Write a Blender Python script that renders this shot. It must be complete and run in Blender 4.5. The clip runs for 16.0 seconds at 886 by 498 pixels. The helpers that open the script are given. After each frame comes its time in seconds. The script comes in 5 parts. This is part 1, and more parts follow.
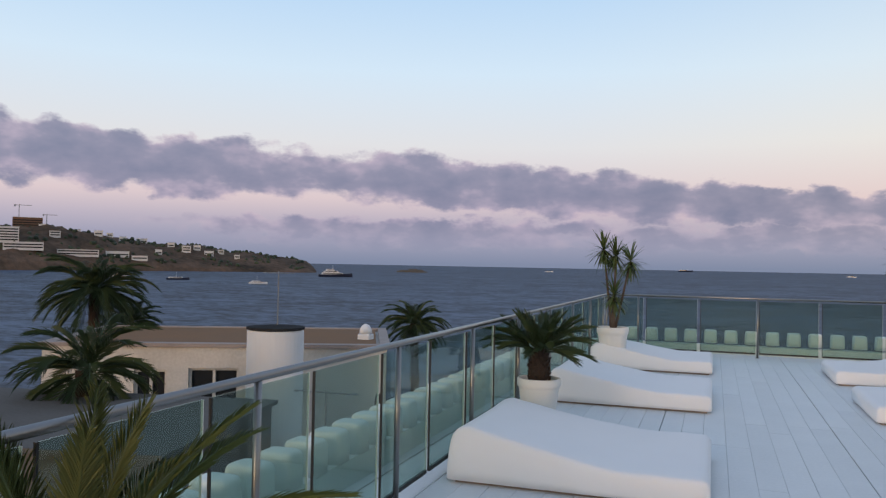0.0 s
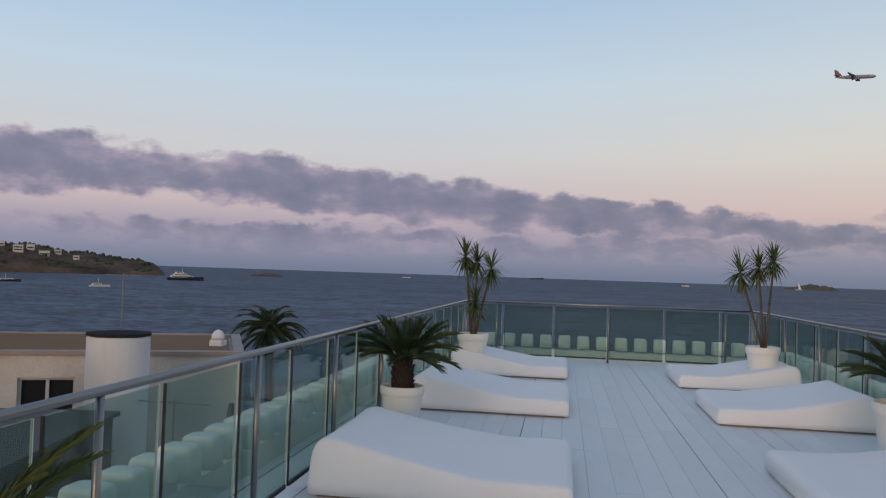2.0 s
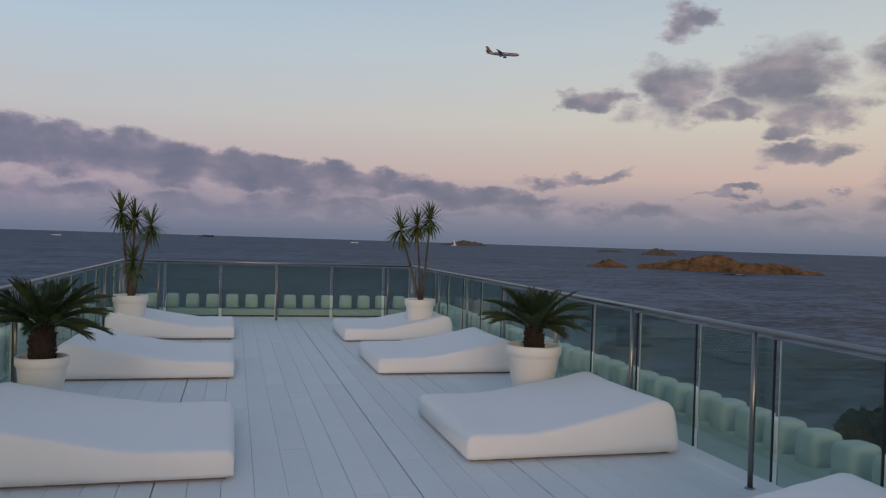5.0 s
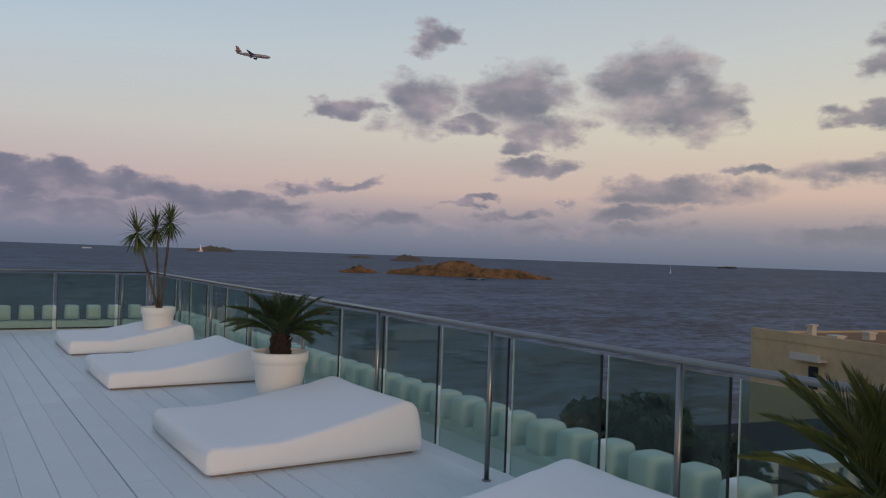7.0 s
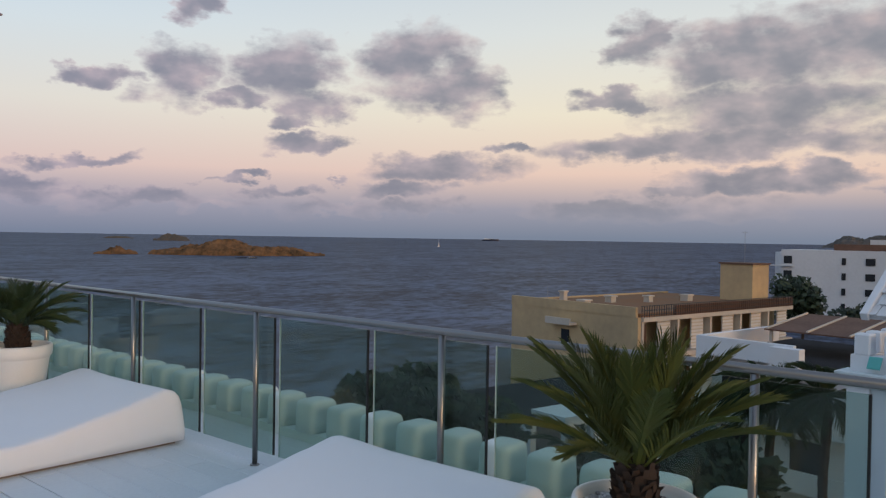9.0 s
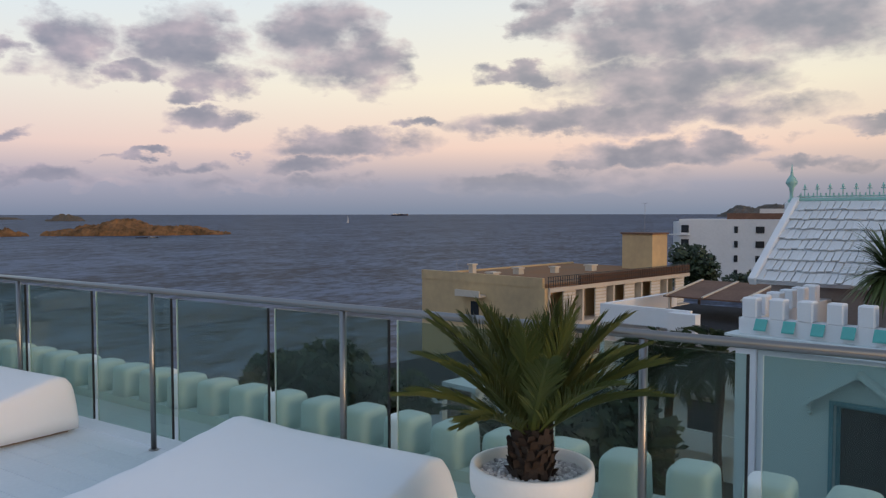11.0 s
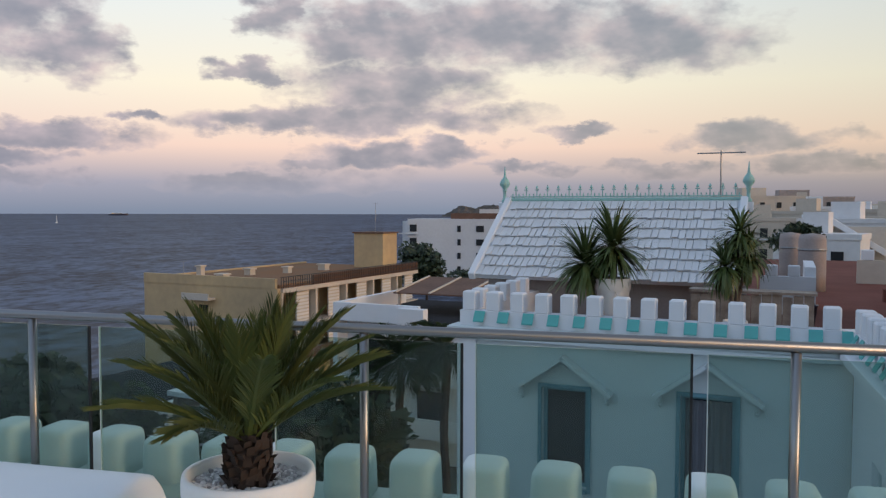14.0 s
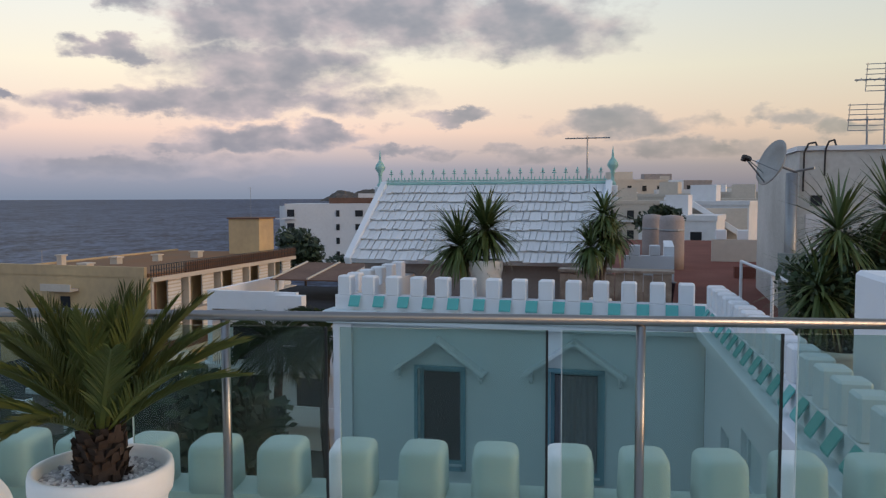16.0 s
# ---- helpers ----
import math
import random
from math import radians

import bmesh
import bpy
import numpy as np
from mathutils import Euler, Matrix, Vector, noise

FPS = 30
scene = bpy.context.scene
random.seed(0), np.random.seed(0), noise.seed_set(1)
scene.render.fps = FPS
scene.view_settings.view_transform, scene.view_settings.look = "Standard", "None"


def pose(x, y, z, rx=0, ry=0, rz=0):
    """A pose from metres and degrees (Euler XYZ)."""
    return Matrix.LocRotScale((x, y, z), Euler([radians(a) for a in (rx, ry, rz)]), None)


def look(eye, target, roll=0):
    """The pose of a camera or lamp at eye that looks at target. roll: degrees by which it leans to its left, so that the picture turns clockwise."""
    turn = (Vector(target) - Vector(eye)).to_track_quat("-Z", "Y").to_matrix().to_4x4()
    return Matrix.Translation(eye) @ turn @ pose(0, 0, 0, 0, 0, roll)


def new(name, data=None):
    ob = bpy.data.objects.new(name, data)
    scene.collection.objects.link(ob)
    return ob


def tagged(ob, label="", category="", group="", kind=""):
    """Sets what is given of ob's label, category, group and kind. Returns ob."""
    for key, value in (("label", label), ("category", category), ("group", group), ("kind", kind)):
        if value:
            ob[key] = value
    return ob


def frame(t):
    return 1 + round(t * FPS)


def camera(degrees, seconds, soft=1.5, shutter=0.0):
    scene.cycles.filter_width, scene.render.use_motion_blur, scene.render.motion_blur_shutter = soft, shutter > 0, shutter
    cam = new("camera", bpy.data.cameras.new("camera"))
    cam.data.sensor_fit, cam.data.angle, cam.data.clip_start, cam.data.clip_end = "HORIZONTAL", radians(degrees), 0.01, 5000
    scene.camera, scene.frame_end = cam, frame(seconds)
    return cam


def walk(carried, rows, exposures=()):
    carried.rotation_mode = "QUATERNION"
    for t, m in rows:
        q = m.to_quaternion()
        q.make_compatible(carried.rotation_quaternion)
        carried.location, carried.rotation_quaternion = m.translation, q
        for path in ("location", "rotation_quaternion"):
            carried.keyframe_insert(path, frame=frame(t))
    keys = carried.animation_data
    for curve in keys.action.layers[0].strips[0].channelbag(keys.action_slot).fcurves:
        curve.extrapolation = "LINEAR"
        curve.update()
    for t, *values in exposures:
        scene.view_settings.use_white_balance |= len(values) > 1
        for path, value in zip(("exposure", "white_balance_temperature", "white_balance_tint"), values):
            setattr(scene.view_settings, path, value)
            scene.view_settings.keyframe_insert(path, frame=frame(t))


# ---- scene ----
cam = camera(58.7, 16.0, soft=1.3)

PATH = [
    (0, (-0.073, 0.199, 1.623), (-0.725, 2.089, 1.66), 1.1),
    (0.5, (-0.174, 0.23, 1.603), (-0.728, 2.151, 1.642), 2.8),
    (1, (-0.195, 0.254, 1.616), (-0.701, 2.189, 1.646), 2.9),
    (1.5, (-0.19, 0.318, 1.62), (-0.62, 2.271, 1.67), 2.3),
    (2, (-0.188, 0.361, 1.618), (-0.492, 2.337, 1.678), 1.9),
    (2.5, (-0.109, 0.318, 1.612), (-0.248, 2.313, 1.653), 1.7),
    (3, (-0.082, 0.337, 1.63), (-0.064, 2.337, 1.666), 1.4),
    (3.5, (-0.129, 0.394, 1.621), (0.016, 2.388, 1.64), 1.6),
    (6, (-0.11, 0.455, 1.625), (0.663, 2.299, 1.601), 2.0),
    (6.5, (-0.102, 0.478, 1.619), (0.819, 2.253, 1.648), 2.0),
    (7, (-0.043, 0.513, 1.605), (1.038, 2.195, 1.619), 2.0),
    (7.5, (-0.039, 0.501, 1.619), (1.159, 2.102, 1.608), 1.1),
    (8, (-0.023, 0.5, 1.621), (1.331, 1.972, 1.641), 0.7),
    (8.5, (0.009, 0.514, 1.608), (1.471, 1.878, 1.571), 1.5),
    (9, (0.028, 0.519, 1.611), (1.541, 1.826, 1.579), 0.9),
    (11.5, (0.097, 0.472, 1.605), (1.805, 1.509, 1.515), 0.2),
    (12, (0.129, 0.47, 1.6), (1.902, 1.394, 1.532), 0.4),
    (12.5, (0.135, 0.462, 1.598), (1.951, 1.296, 1.511), 0.7),
    (13, (0.163, 0.469, 1.597), (2.024, 1.198, 1.532), -0.0),
    (13.5, (0.168, 0.465, 1.591), (2.055, 1.124, 1.527), -0.4),
    (14, (0.181, 0.464, 1.583), (2.11, 0.982, 1.489), 0.1),
    (14.5, (0.193, 0.461, 1.585), (2.156, 0.834, 1.5), 0.2),
    (15, (0.167, 0.435, 1.587), (2.143, 0.738, 1.516), -0.2),
    (15.5, (0.167, 0.406, 1.579), (2.153, 0.627, 1.494), -0.6),
    (16, (0.169, 0.388, 1.579), (2.153, 0.607, 1.445), -0.2),
]
walk(cam, [(t, look(eye, target, roll)) for t, eye, target, roll in PATH],
     [(0, 0.14), (0.5, -0.05), (1, -0.13), (2, -0.18), (3.5, -0.34), (6.5, -0.42), (7, -0.40), (7.5, -0.30), (8, -0.26), (8.5, -0.15), (9, -0.03), (11.5, 0.14), (12.5, 0.16), (14.5, 0.22), (16, 0.22)])

# ---- world and light ----
world = bpy.data.worlds.new("dusk_sky")
scene.world = world
world.use_nodes = True
wn = world.node_tree.nodes
wl = world.node_tree.links
wn.clear()


def wmath(op, a, b=None, c=None, clamp=False):
    n = wn.new("ShaderNodeMath")
    n.operation = op
    n.use_clamp = clamp
    for k, v in enumerate((a, b, c)):
        if v is None:
            continue
        if isinstance(v, (int, float)):
            n.inputs[k].default_value = v
        else:
            wl.new(v, n.inputs[k])
    return n.outputs[0]


def wramp(fac, stops):
    n = wn.new("ShaderNodeValToRGB")
    el = n.color_ramp.elements
    while len(el) < len(stops):
        el.new(0.5)
    for e, (p, col) in zip(el, stops):
        e.position = p
        e.color = (*col, 1)
    wl.new(fac, n.inputs[0])
    return n.outputs[0]


def wmix(fac, a, b):
    n = wn.new("ShaderNodeMix")
    n.data_type = "RGBA"
    for sock, v in ((n.inputs[0], fac), (n.inputs[6], a), (n.inputs[7], b)):
        if isinstance(v, (int, float)):
            sock.default_value = v
        elif isinstance(v, tuple):
            sock.default_value = (*v, 1)
        else:
            wl.new(v, sock)
    return n.outputs[2]


wco = wn.new("ShaderNodeTexCoord").outputs["Generated"]
wsep = wn.new("ShaderNodeSeparateXYZ")
wl.new(wco, wsep.inputs[0])
W_AZ = wmath("MULTIPLY", wmath("ARCTAN2", wsep.outputs[1], wsep.outputs[0]), 180 / math.pi)
W_EL = wmath("MULTIPLY", wmath("ARCSINE", wsep.outputs[2]), 180 / math.pi)

# clear dusk sky: grey-violet haze on the sea, a rose band, pale yellow, then blue
e01 = wmath("DIVIDE", W_EL, 40.0, clamp=True)
cool = wramp(e01, [(0.0, (0.20, 0.235, 0.34)), (0.045, (0.33, 0.325, 0.43)), (0.075, (0.46, 0.41, 0.49)), (0.115, (0.66, 0.54, 0.56)), (0.21, (0.69, 0.69, 0.71)),
                   (0.34, (0.60, 0.73, 0.85)), (0.55, (0.38, 0.58, 0.83)), (1.0, (0.34, 0.46, 0.67))])
warm = wramp(e01, [(0.0, (0.20, 0.24, 0.32)), (0.05, (0.34, 0.335, 0.40)), (0.115, (0.83, 0.61, 0.51)), (0.22, (0.87, 0.79, 0.63)),
                   (0.36, (0.74, 0.77, 0.75)), (0.55, (0.54, 0.63, 0.73)), (1.0, (0.36, 0.45, 0.62))])
side = wmath("DIVIDE", wmath("SUBTRACT", 100.0, W_AZ), 70.0, clamp=True)
clear = wmix(side, cool, warm)

# clouds: soft patches with a torn outline
wmap = wn.new("ShaderNodeCombineXYZ")
wl.new(wmath("MULTIPLY", W_AZ, 0.17), wmap.inputs[0])
wl.new(wmath("MULTIPLY", W_EL, 0.30), wmap.inputs[1])
wnoise = wn.new("ShaderNodeTexNoise")
wnoise.inputs["Scale"].default_value = 1.9
wnoise.inputs["Detail"].default_value = 8.0
wnoise.inputs["Roughness"].default_value = 0.56
wl.new(wmap.outputs[0], wnoise.inputs["Vector"])
W_N = wmath("SUBTRACT", wnoise.outputs[0], 0.5)
wshift = wn.new("ShaderNodeVectorMath")
wshift.operation = "ADD"
wshift.inputs[1].default_value = (0.05, 0.22, 0.0)
wl.new(wmap.outputs[0], wshift.inputs[0])
wnoise2 = wn.new("ShaderNodeTexNoise")
wnoise2.inputs["Scale"].default_value = 1.9
wnoise2.inputs["Detail"].default_value = 3.0
wl.new(wshift.outputs[0], wnoise2.inputs["Vector"])
W_N2 = wmath("SUBTRACT", wnoise2.outputs[0], 0.5)
W_FIELD = [None]
wsepn = wn.new("ShaderNodeSeparateXYZ")
wl.new(wnoise.outputs["Color"], wsepn.inputs[0])
C_AZ = wmath("ADD", W_AZ, wmath("MULTIPLY", wmath("SUBTRACT", wsepn.outputs[1], 0.5), 9.0))
C_EL = wmath("ADD", W_EL, wmath("MULTIPLY", wmath("SUBTRACT", wsepn.outputs[2], 0.5), 3.6))


def cloud(az, el, w, h, tilt=0.0, solid=1.0):
    """A cloud centred on a bearing and height in degrees, w and h across, rising by tilt degrees for a degree of bearing; solid above 1: a closed bank."""
    da = wmath("SUBTRACT", C_AZ, az)
    de = wmath("SUBTRACT", wmath("SUBTRACT", C_EL, el), wmath("MULTIPLY", da, tilt))
    p = wmath("POWER", wmath("ABSOLUTE", wmath("DIVIDE", da, w / 2)), 2.0)
    q = wmath("POWER", wmath("ABSOLUTE", wmath("DIVIDE", de, h / 2)), 2.0)
    f = wmath("MULTIPLY", wmath("SUBTRACT", 1.0, wmath("ADD", p, q)), solid)
    W_FIELD[0] = f if W_FIELD[0] is None else wmath("SMOOTH_MAX", W_FIELD[0], f, 0.2)


cloud(130.1, 6.6, 39.5, 3.9, 0.019, 1.9)
cloud(135.7, 7.0, 8.9, 4.1, -0.015, 1.9)
cloud(104.4, 5.5, 40.0, 3.8, 0.076, 1.9)
cloud(87.0, 4.4, 27.5, 2.6, 0.062, 1.9)
cloud(106.9, 5.3, 24.0, 3.4, 0.073, 1.9)
cloud(89.4, 4.4, 25.4, 3.0, 0.067, 1.9)
cloud(75.1, 3.4, 18.6, 2.0, 0.063, 1.9)
cloud(108.4, 2.3, 40.1, 1.8, 0.001, 1.3)
cloud(85.2, 2.3, 19.2, 1.4, -0.004, 1.3)
cloud(108.6, 1.7, 21.8, 1.7, -0.010, 1.3)
cloud(85.2, 1.8, 27.2, 1.4, 0.002, 1.3)
cloud(63.8, 2.2, 19.7, 1.1, 0.017, 1.3)
cloud(59.2, 10.7, 7.0, 3.9, -0.079)
cloud(51.8, 11.4, 7.6, 5.2, -0.055)
cloud(50.4, 9.3, 6.8, 2.6, -0.046)
cloud(43.1, 12.3, 8.7, 5.7, -0.025)
cloud(39.4, 10.2, 6.8, 4.0, -0.014)
cloud(55.5, 9.3, 3.9, 1.5, -0.062)
cloud(51.6, 8.0, 4.0, 1.2, -0.046)
cloud(65.4, 10.4, 4.3, 1.3, -0.100)
cloud(58.4, 15.3, 3.8, 1.5, -0.095)
cloud(50.7, 6.5, 7.7, 1.3, -0.041)
cloud(41.3, 4.8, 11.4, 2.0, -0.023)
cloud(43.7, 3.3, 7.3, 1.2, -0.027)
cloud(53.0, 2.9, 6.2, 0.8, -0.035)
cloud(55.9, 3.8, 4.8, 0.6, -0.042)
cloud(65.7, 4.7, 6.5, 0.9, -0.062)
cloud(48.8, 4.0, 1.8, 0.6, -0.033)
cloud(27.0, 13.6, 5.1, 3.5, 0.040)
cloud(28.6, 9.6, 5.6, 1.3, 0.016)
cloud(18.6, 12.5, 11.8, 5.6, 0.068)
cloud(19.5, 8.4, 13.1, 4.1, 0.035)
cloud(27.4, 6.3, 14.0, 2.0, 0.003)
cloud(36.0, 6.4, 4.1, 0.9, -0.012)
cloud(19.3, 4.2, 12.7, 1.7, 0.003)
cloud(28.4, 2.3, 12.9, 1.2, -0.017)
cloud(46.5, 1.9, 15.0, 1.2, -0.028)
cloud(62.2, 2.2, 12.3, 1.3, -0.041)
cloud(65.6, 4.6, 6.1, 0.8, -0.000)
cloud(58.2, 15.5, 3.6, 2.0, 0.105)
cloud(20.9, 12.5, 10.8, 4.7, -0.023)
cloud(10.4, 12.9, 18.8, 5.5, 0.016)
cloud(0.5, 11.9, 16.1, 5.0, 0.049)
cloud(18.9, 9.1, 17.2, 3.5, -0.012)
cloud(20.9, 6.6, 25.0, 2.2, -0.013)
cloud(29.2, 9.9, 4.7, 1.3, -0.044)
cloud(16.0, 4.6, 10.5, 1.4, -0.003)
cloud(5.9, 5.7, 7.1, 1.0, 0.014)
cloud(-6.2, 5.0, 11.9, 1.9, 0.032)
cloud(40.7, 4.9, 8.9, 1.8, -0.042)
cloud(26.5, 2.0, 18.4, 1.9, -0.009)
cloud(22.5, 3.5, 11.7, 1.2, -0.010)
cloud(9.5, 3.2, 8.2, 0.9, 0.004)
cloud(-0.8, 3.0, 10.2, 1.1, 0.013)
cloud(-11.4, 3.2, 9.6, 1.4, 0.025)
cloud(-17.0, 5.0, 5.4, 1.5, 0.041)
cloud(-10.6, 3.3, 10.0, 1.3, 0.021)
cloud(-20.7, 4.3, 5.1, 1.2, 0.042)
cloud(20.0, 21.5, 60.0, 6.0, 0.100)
cloud_f = wmath("ADD", wmath("MULTIPLY", W_N, 1.7), wmath("MAXIMUM", W_FIELD[0], -1.5))
cover = wmath("MULTIPLY", wmath("SMOOTH_MIN", wmath("MAXIMUM", wmath("MULTIPLY", wmath("ADD", cloud_f, 0.36), 1.0), 0.0), 1.0, 0.25), 0.92, clamp=True)
# thin edges and tops take the glow, thick bellies are grey
shade = wmath("ADD", wmath("ADD", 0.30, wmath("MULTIPLY", cloud_f, 0.26)), wmath("MULTIPLY", W_N2, 1.5), clamp=True)
ccol = wmix(side, wramp(shade, [(0.0, (0.60, 0.47, 0.53)), (0.30, (0.40, 0.345, 0.45)), (0.62, (0.24, 0.24, 0.345)), (1.0, (0.175, 0.195, 0.30))]),
            wramp(shade, [(0.0, (0.62, 0.50, 0.49)), (0.32, (0.43, 0.38, 0.41)), (0.65, (0.275, 0.275, 0.32)), (1.0, (0.20, 0.215, 0.27))]))
low_haze = wmath("MULTIPLY", wmath("SUBTRACT", W_EL, 0.6), 0.42, clamp=True)
sky_col = wmix(wmath("MULTIPLY", cover, low_haze), clear, ccol)

# behind the viewer the sun has just set: a brighter, warmer sky
wsky = wn.new("ShaderNodeTexSky")
wsky.sky_type = "NISHITA"
wsky.sun_disc = False
wsky.sun_elevation = radians(2.0)
wsky.sun_rotation = radians(190.0)
wsky.air_density, wsky.dust_density, wsky.ozone_density = 1.0, 1.5, 1.5
back = wmath("MULTIPLY", wmath("ADD", wmath("MULTIPLY", wsep.outputs[1], -1.0), 0.25), 1.0, clamp=True)
wscale = wn.new("ShaderNodeVectorMath")
wscale.operation = "SCALE"
wl.new(wsky.outputs[0], wscale.inputs[0])
wscale.inputs[3].default_value = 0.35
sky_all = wmix(wmath("MULTIPLY", back, 0.6), sky_col, wscale.outputs[0])
bg = wn.new("ShaderNodeBackground")
bg.inputs[1].default_value = 1.0
wl.new(sky_all, bg.inputs[0])
wout = wn.new("ShaderNodeOutputWorld")
wl.new(bg.outputs[0], wout.inputs[0])

afterglow = new("afterglow_sun", bpy.data.lights.new("afterglow_sun", "SUN"))
afterglow.data.energy = 0.8
afterglow.data.angle = radians(25)
afterglow.data.color = (1.0, 0.80, 0.66)
afterglow.matrix_world = look((-8, -40, 8), (0, 0, 0))

# ---- materials ----


def paint(name, col, rough=0.6, vary=0.12, scale=3.0, fine=40.0, bump=0.15, metal=0.0, other=None, per_object=0.0, coords="Object", spec=0.4):
    """A surface with broad stains and fine grain: col varies towards other."""
    m = bpy.data.materials.new(name)
    m.use_nodes = True
    nt = m.node_tree
    bs = nt.nodes["Principled BSDF"]
    tc = nt.nodes.new("ShaderNodeTexCoord")
    n1 = nt.nodes.new("ShaderNodeTexNoise")
    n1.inputs["Scale"].default_value = scale
    n1.inputs["Detail"].default_value = 5
    n2 = nt.nodes.new("ShaderNodeTexNoise")
    n2.inputs["Scale"].default_value = fine
    n2.inputs["Detail"].default_value = 4
    for n in (n1, n2):
        nt.links.new(tc.outputs[coords], n.inputs["Vector"])
    if other is None:
        other = tuple(c * 0.62 for c in col)
    ad = nt.nodes.new("ShaderNodeMath")
    ad.operation = "ADD"
    nt.links.new(n1.outputs[0], ad.inputs[0])
    mu = nt.nodes.new("ShaderNodeMath")
    mu.operation = "MULTIPLY"
    mu.inputs[1].default_value = 0.5
    nt.links.new(n2.outputs[0], mu.inputs[0])
    nt.links.new(mu.outputs[0], ad.inputs[1])
    src = ad.outputs[0]
    if per_object:
        oi = nt.nodes.new("ShaderNodeObjectInfo")
        ma = nt.nodes.new("ShaderNodeMath")
        ma.operation = "MULTIPLY_ADD"
        ma.inputs[1].default_value = per_object
        nt.links.new(oi.outputs["Random"], ma.inputs[0])
        nt.links.new(src, ma.inputs[2])
        sb = nt.nodes.new("ShaderNodeMath")
        sb.operation = "SUBTRACT"
        sb.inputs[1].default_value = per_object / 2
        nt.links.new(ma.outputs[0], sb.inputs[0])
        src = sb.outputs[0]
    mr = nt.nodes.new("ShaderNodeMapRange")
    mr.inputs[1].default_value, mr.inputs[2].default_value = 0.5, 1.05
    mr.inputs[3].default_value, mr.inputs[4].default_value = 0.0, min(1.0, vary * 4)
    nt.links.new(src, mr.inputs[0])
    mx = nt.nodes.new("ShaderNodeMix")
    mx.data_type = "RGBA"
    mx.inputs[6].default_value = (*col, 1)
    mx.inputs[7].default_value = (*other, 1)
    nt.links.new(mr.outputs[0], mx.inputs[0])
    nt.links.new(mx.outputs[2], bs.inputs["Base Color"])
    rr = nt.nodes.new("ShaderNodeMapRange")
    rr.inputs[3].default_value, rr.inputs[4].default_value = max(0.02, rough - 0.12), min(1.0, rough + 0.12)
    nt.links.new(n2.outputs[0], rr.inputs[0])
    nt.links.new(rr.outputs[0], bs.inputs["Roughness"])
    bs.inputs["Metallic"].default_value = metal
    bs.inputs["Specular IOR Level"].default_value = spec
    if bump:
        bp = nt.nodes.new("ShaderNodeBump")
        bp.inputs["Strength"].default_value = bump
        bp.inputs["Distance"].default_value = 0.3 / fine
        nt.links.new(n2.outputs[0], bp.inputs["Height"])
        nt.links.new(bp.outputs[0], bs.inputs["Normal"])
    return m


def railing_glass():
    m = bpy.data.materials.new("green_glass")
    m.use_nodes = True
    nt = m.node_tree
    nt.nodes.clear()
    tr = nt.nodes.new("ShaderNodeBsdfTransparent")
    tr.inputs[0].default_value = (0.69, 0.785, 0.745, 1)
    gl = nt.nodes.new("ShaderNodeBsdfGlossy")
    gl.inputs[0].default_value = (0.9, 1.0, 0.97, 1)
    gl.inputs["Roughness"].default_value = 0.03
    df = nt.nodes.new("ShaderNodeBsdfDiffuse")
    df.inputs[0].default_value = (0.42, 0.48, 0.46, 1)
    lw = nt.nodes.new("ShaderNodeLayerWeight")
    lw.inputs[0].default_value = 0.5
    pw = nt.nodes.new("ShaderNodeMath")
    pw.operation = "POWER"
    pw.inputs[1].default_value = 4.0
    nt.links.new(lw.outputs["Facing"], pw.inputs[0])
    fr = nt.nodes.new("ShaderNodeMath")
    fr.operation = "MULTIPLY_ADD"
    fr.inputs[1].default_value, fr.inputs[2].default_value = 0.38, 0.018
    nt.links.new(pw.outputs[0], fr.inputs[0])
    tc = nt.nodes.new("ShaderNodeTexCoord")
    no = nt.nodes.new("ShaderNodeTexNoise")
    no.inputs["Scale"].default_value = 3.0
    no.inputs["Detail"].default_value = 6.0
    nt.links.new(tc.outputs["Object"], no.inputs["Vector"])
    dirt = nt.nodes.new("ShaderNodeMapRange")
    dirt.inputs[1].default_value, dirt.inputs[2].default_value = 0.3, 0.8
    dirt.inputs[3].default_value, dirt.inputs[4].default_value = 0.004, 0.03
    nt.links.new(no.outputs[0], dirt.inputs[0])
    a = nt.nodes.new("ShaderNodeMixShader")
    nt.links.new(dirt.outputs[0], a.inputs[0])
    nt.links.new(tr.outputs[0], a.inputs[1])
    nt.links.new(df.outputs[0], a.inputs[2])
    b = nt.nodes.new("ShaderNodeMixShader")
    nt.links.new(fr.outputs[0], b.inputs[0])
    nt.links.new(a.outputs[0], b.inputs[1])
    nt.links.new(gl.outputs[0], b.inputs[2])
    o = nt.nodes.new("ShaderNodeOutputMaterial")
    nt.links.new(b.outputs[0], o.inputs[0])
    return m


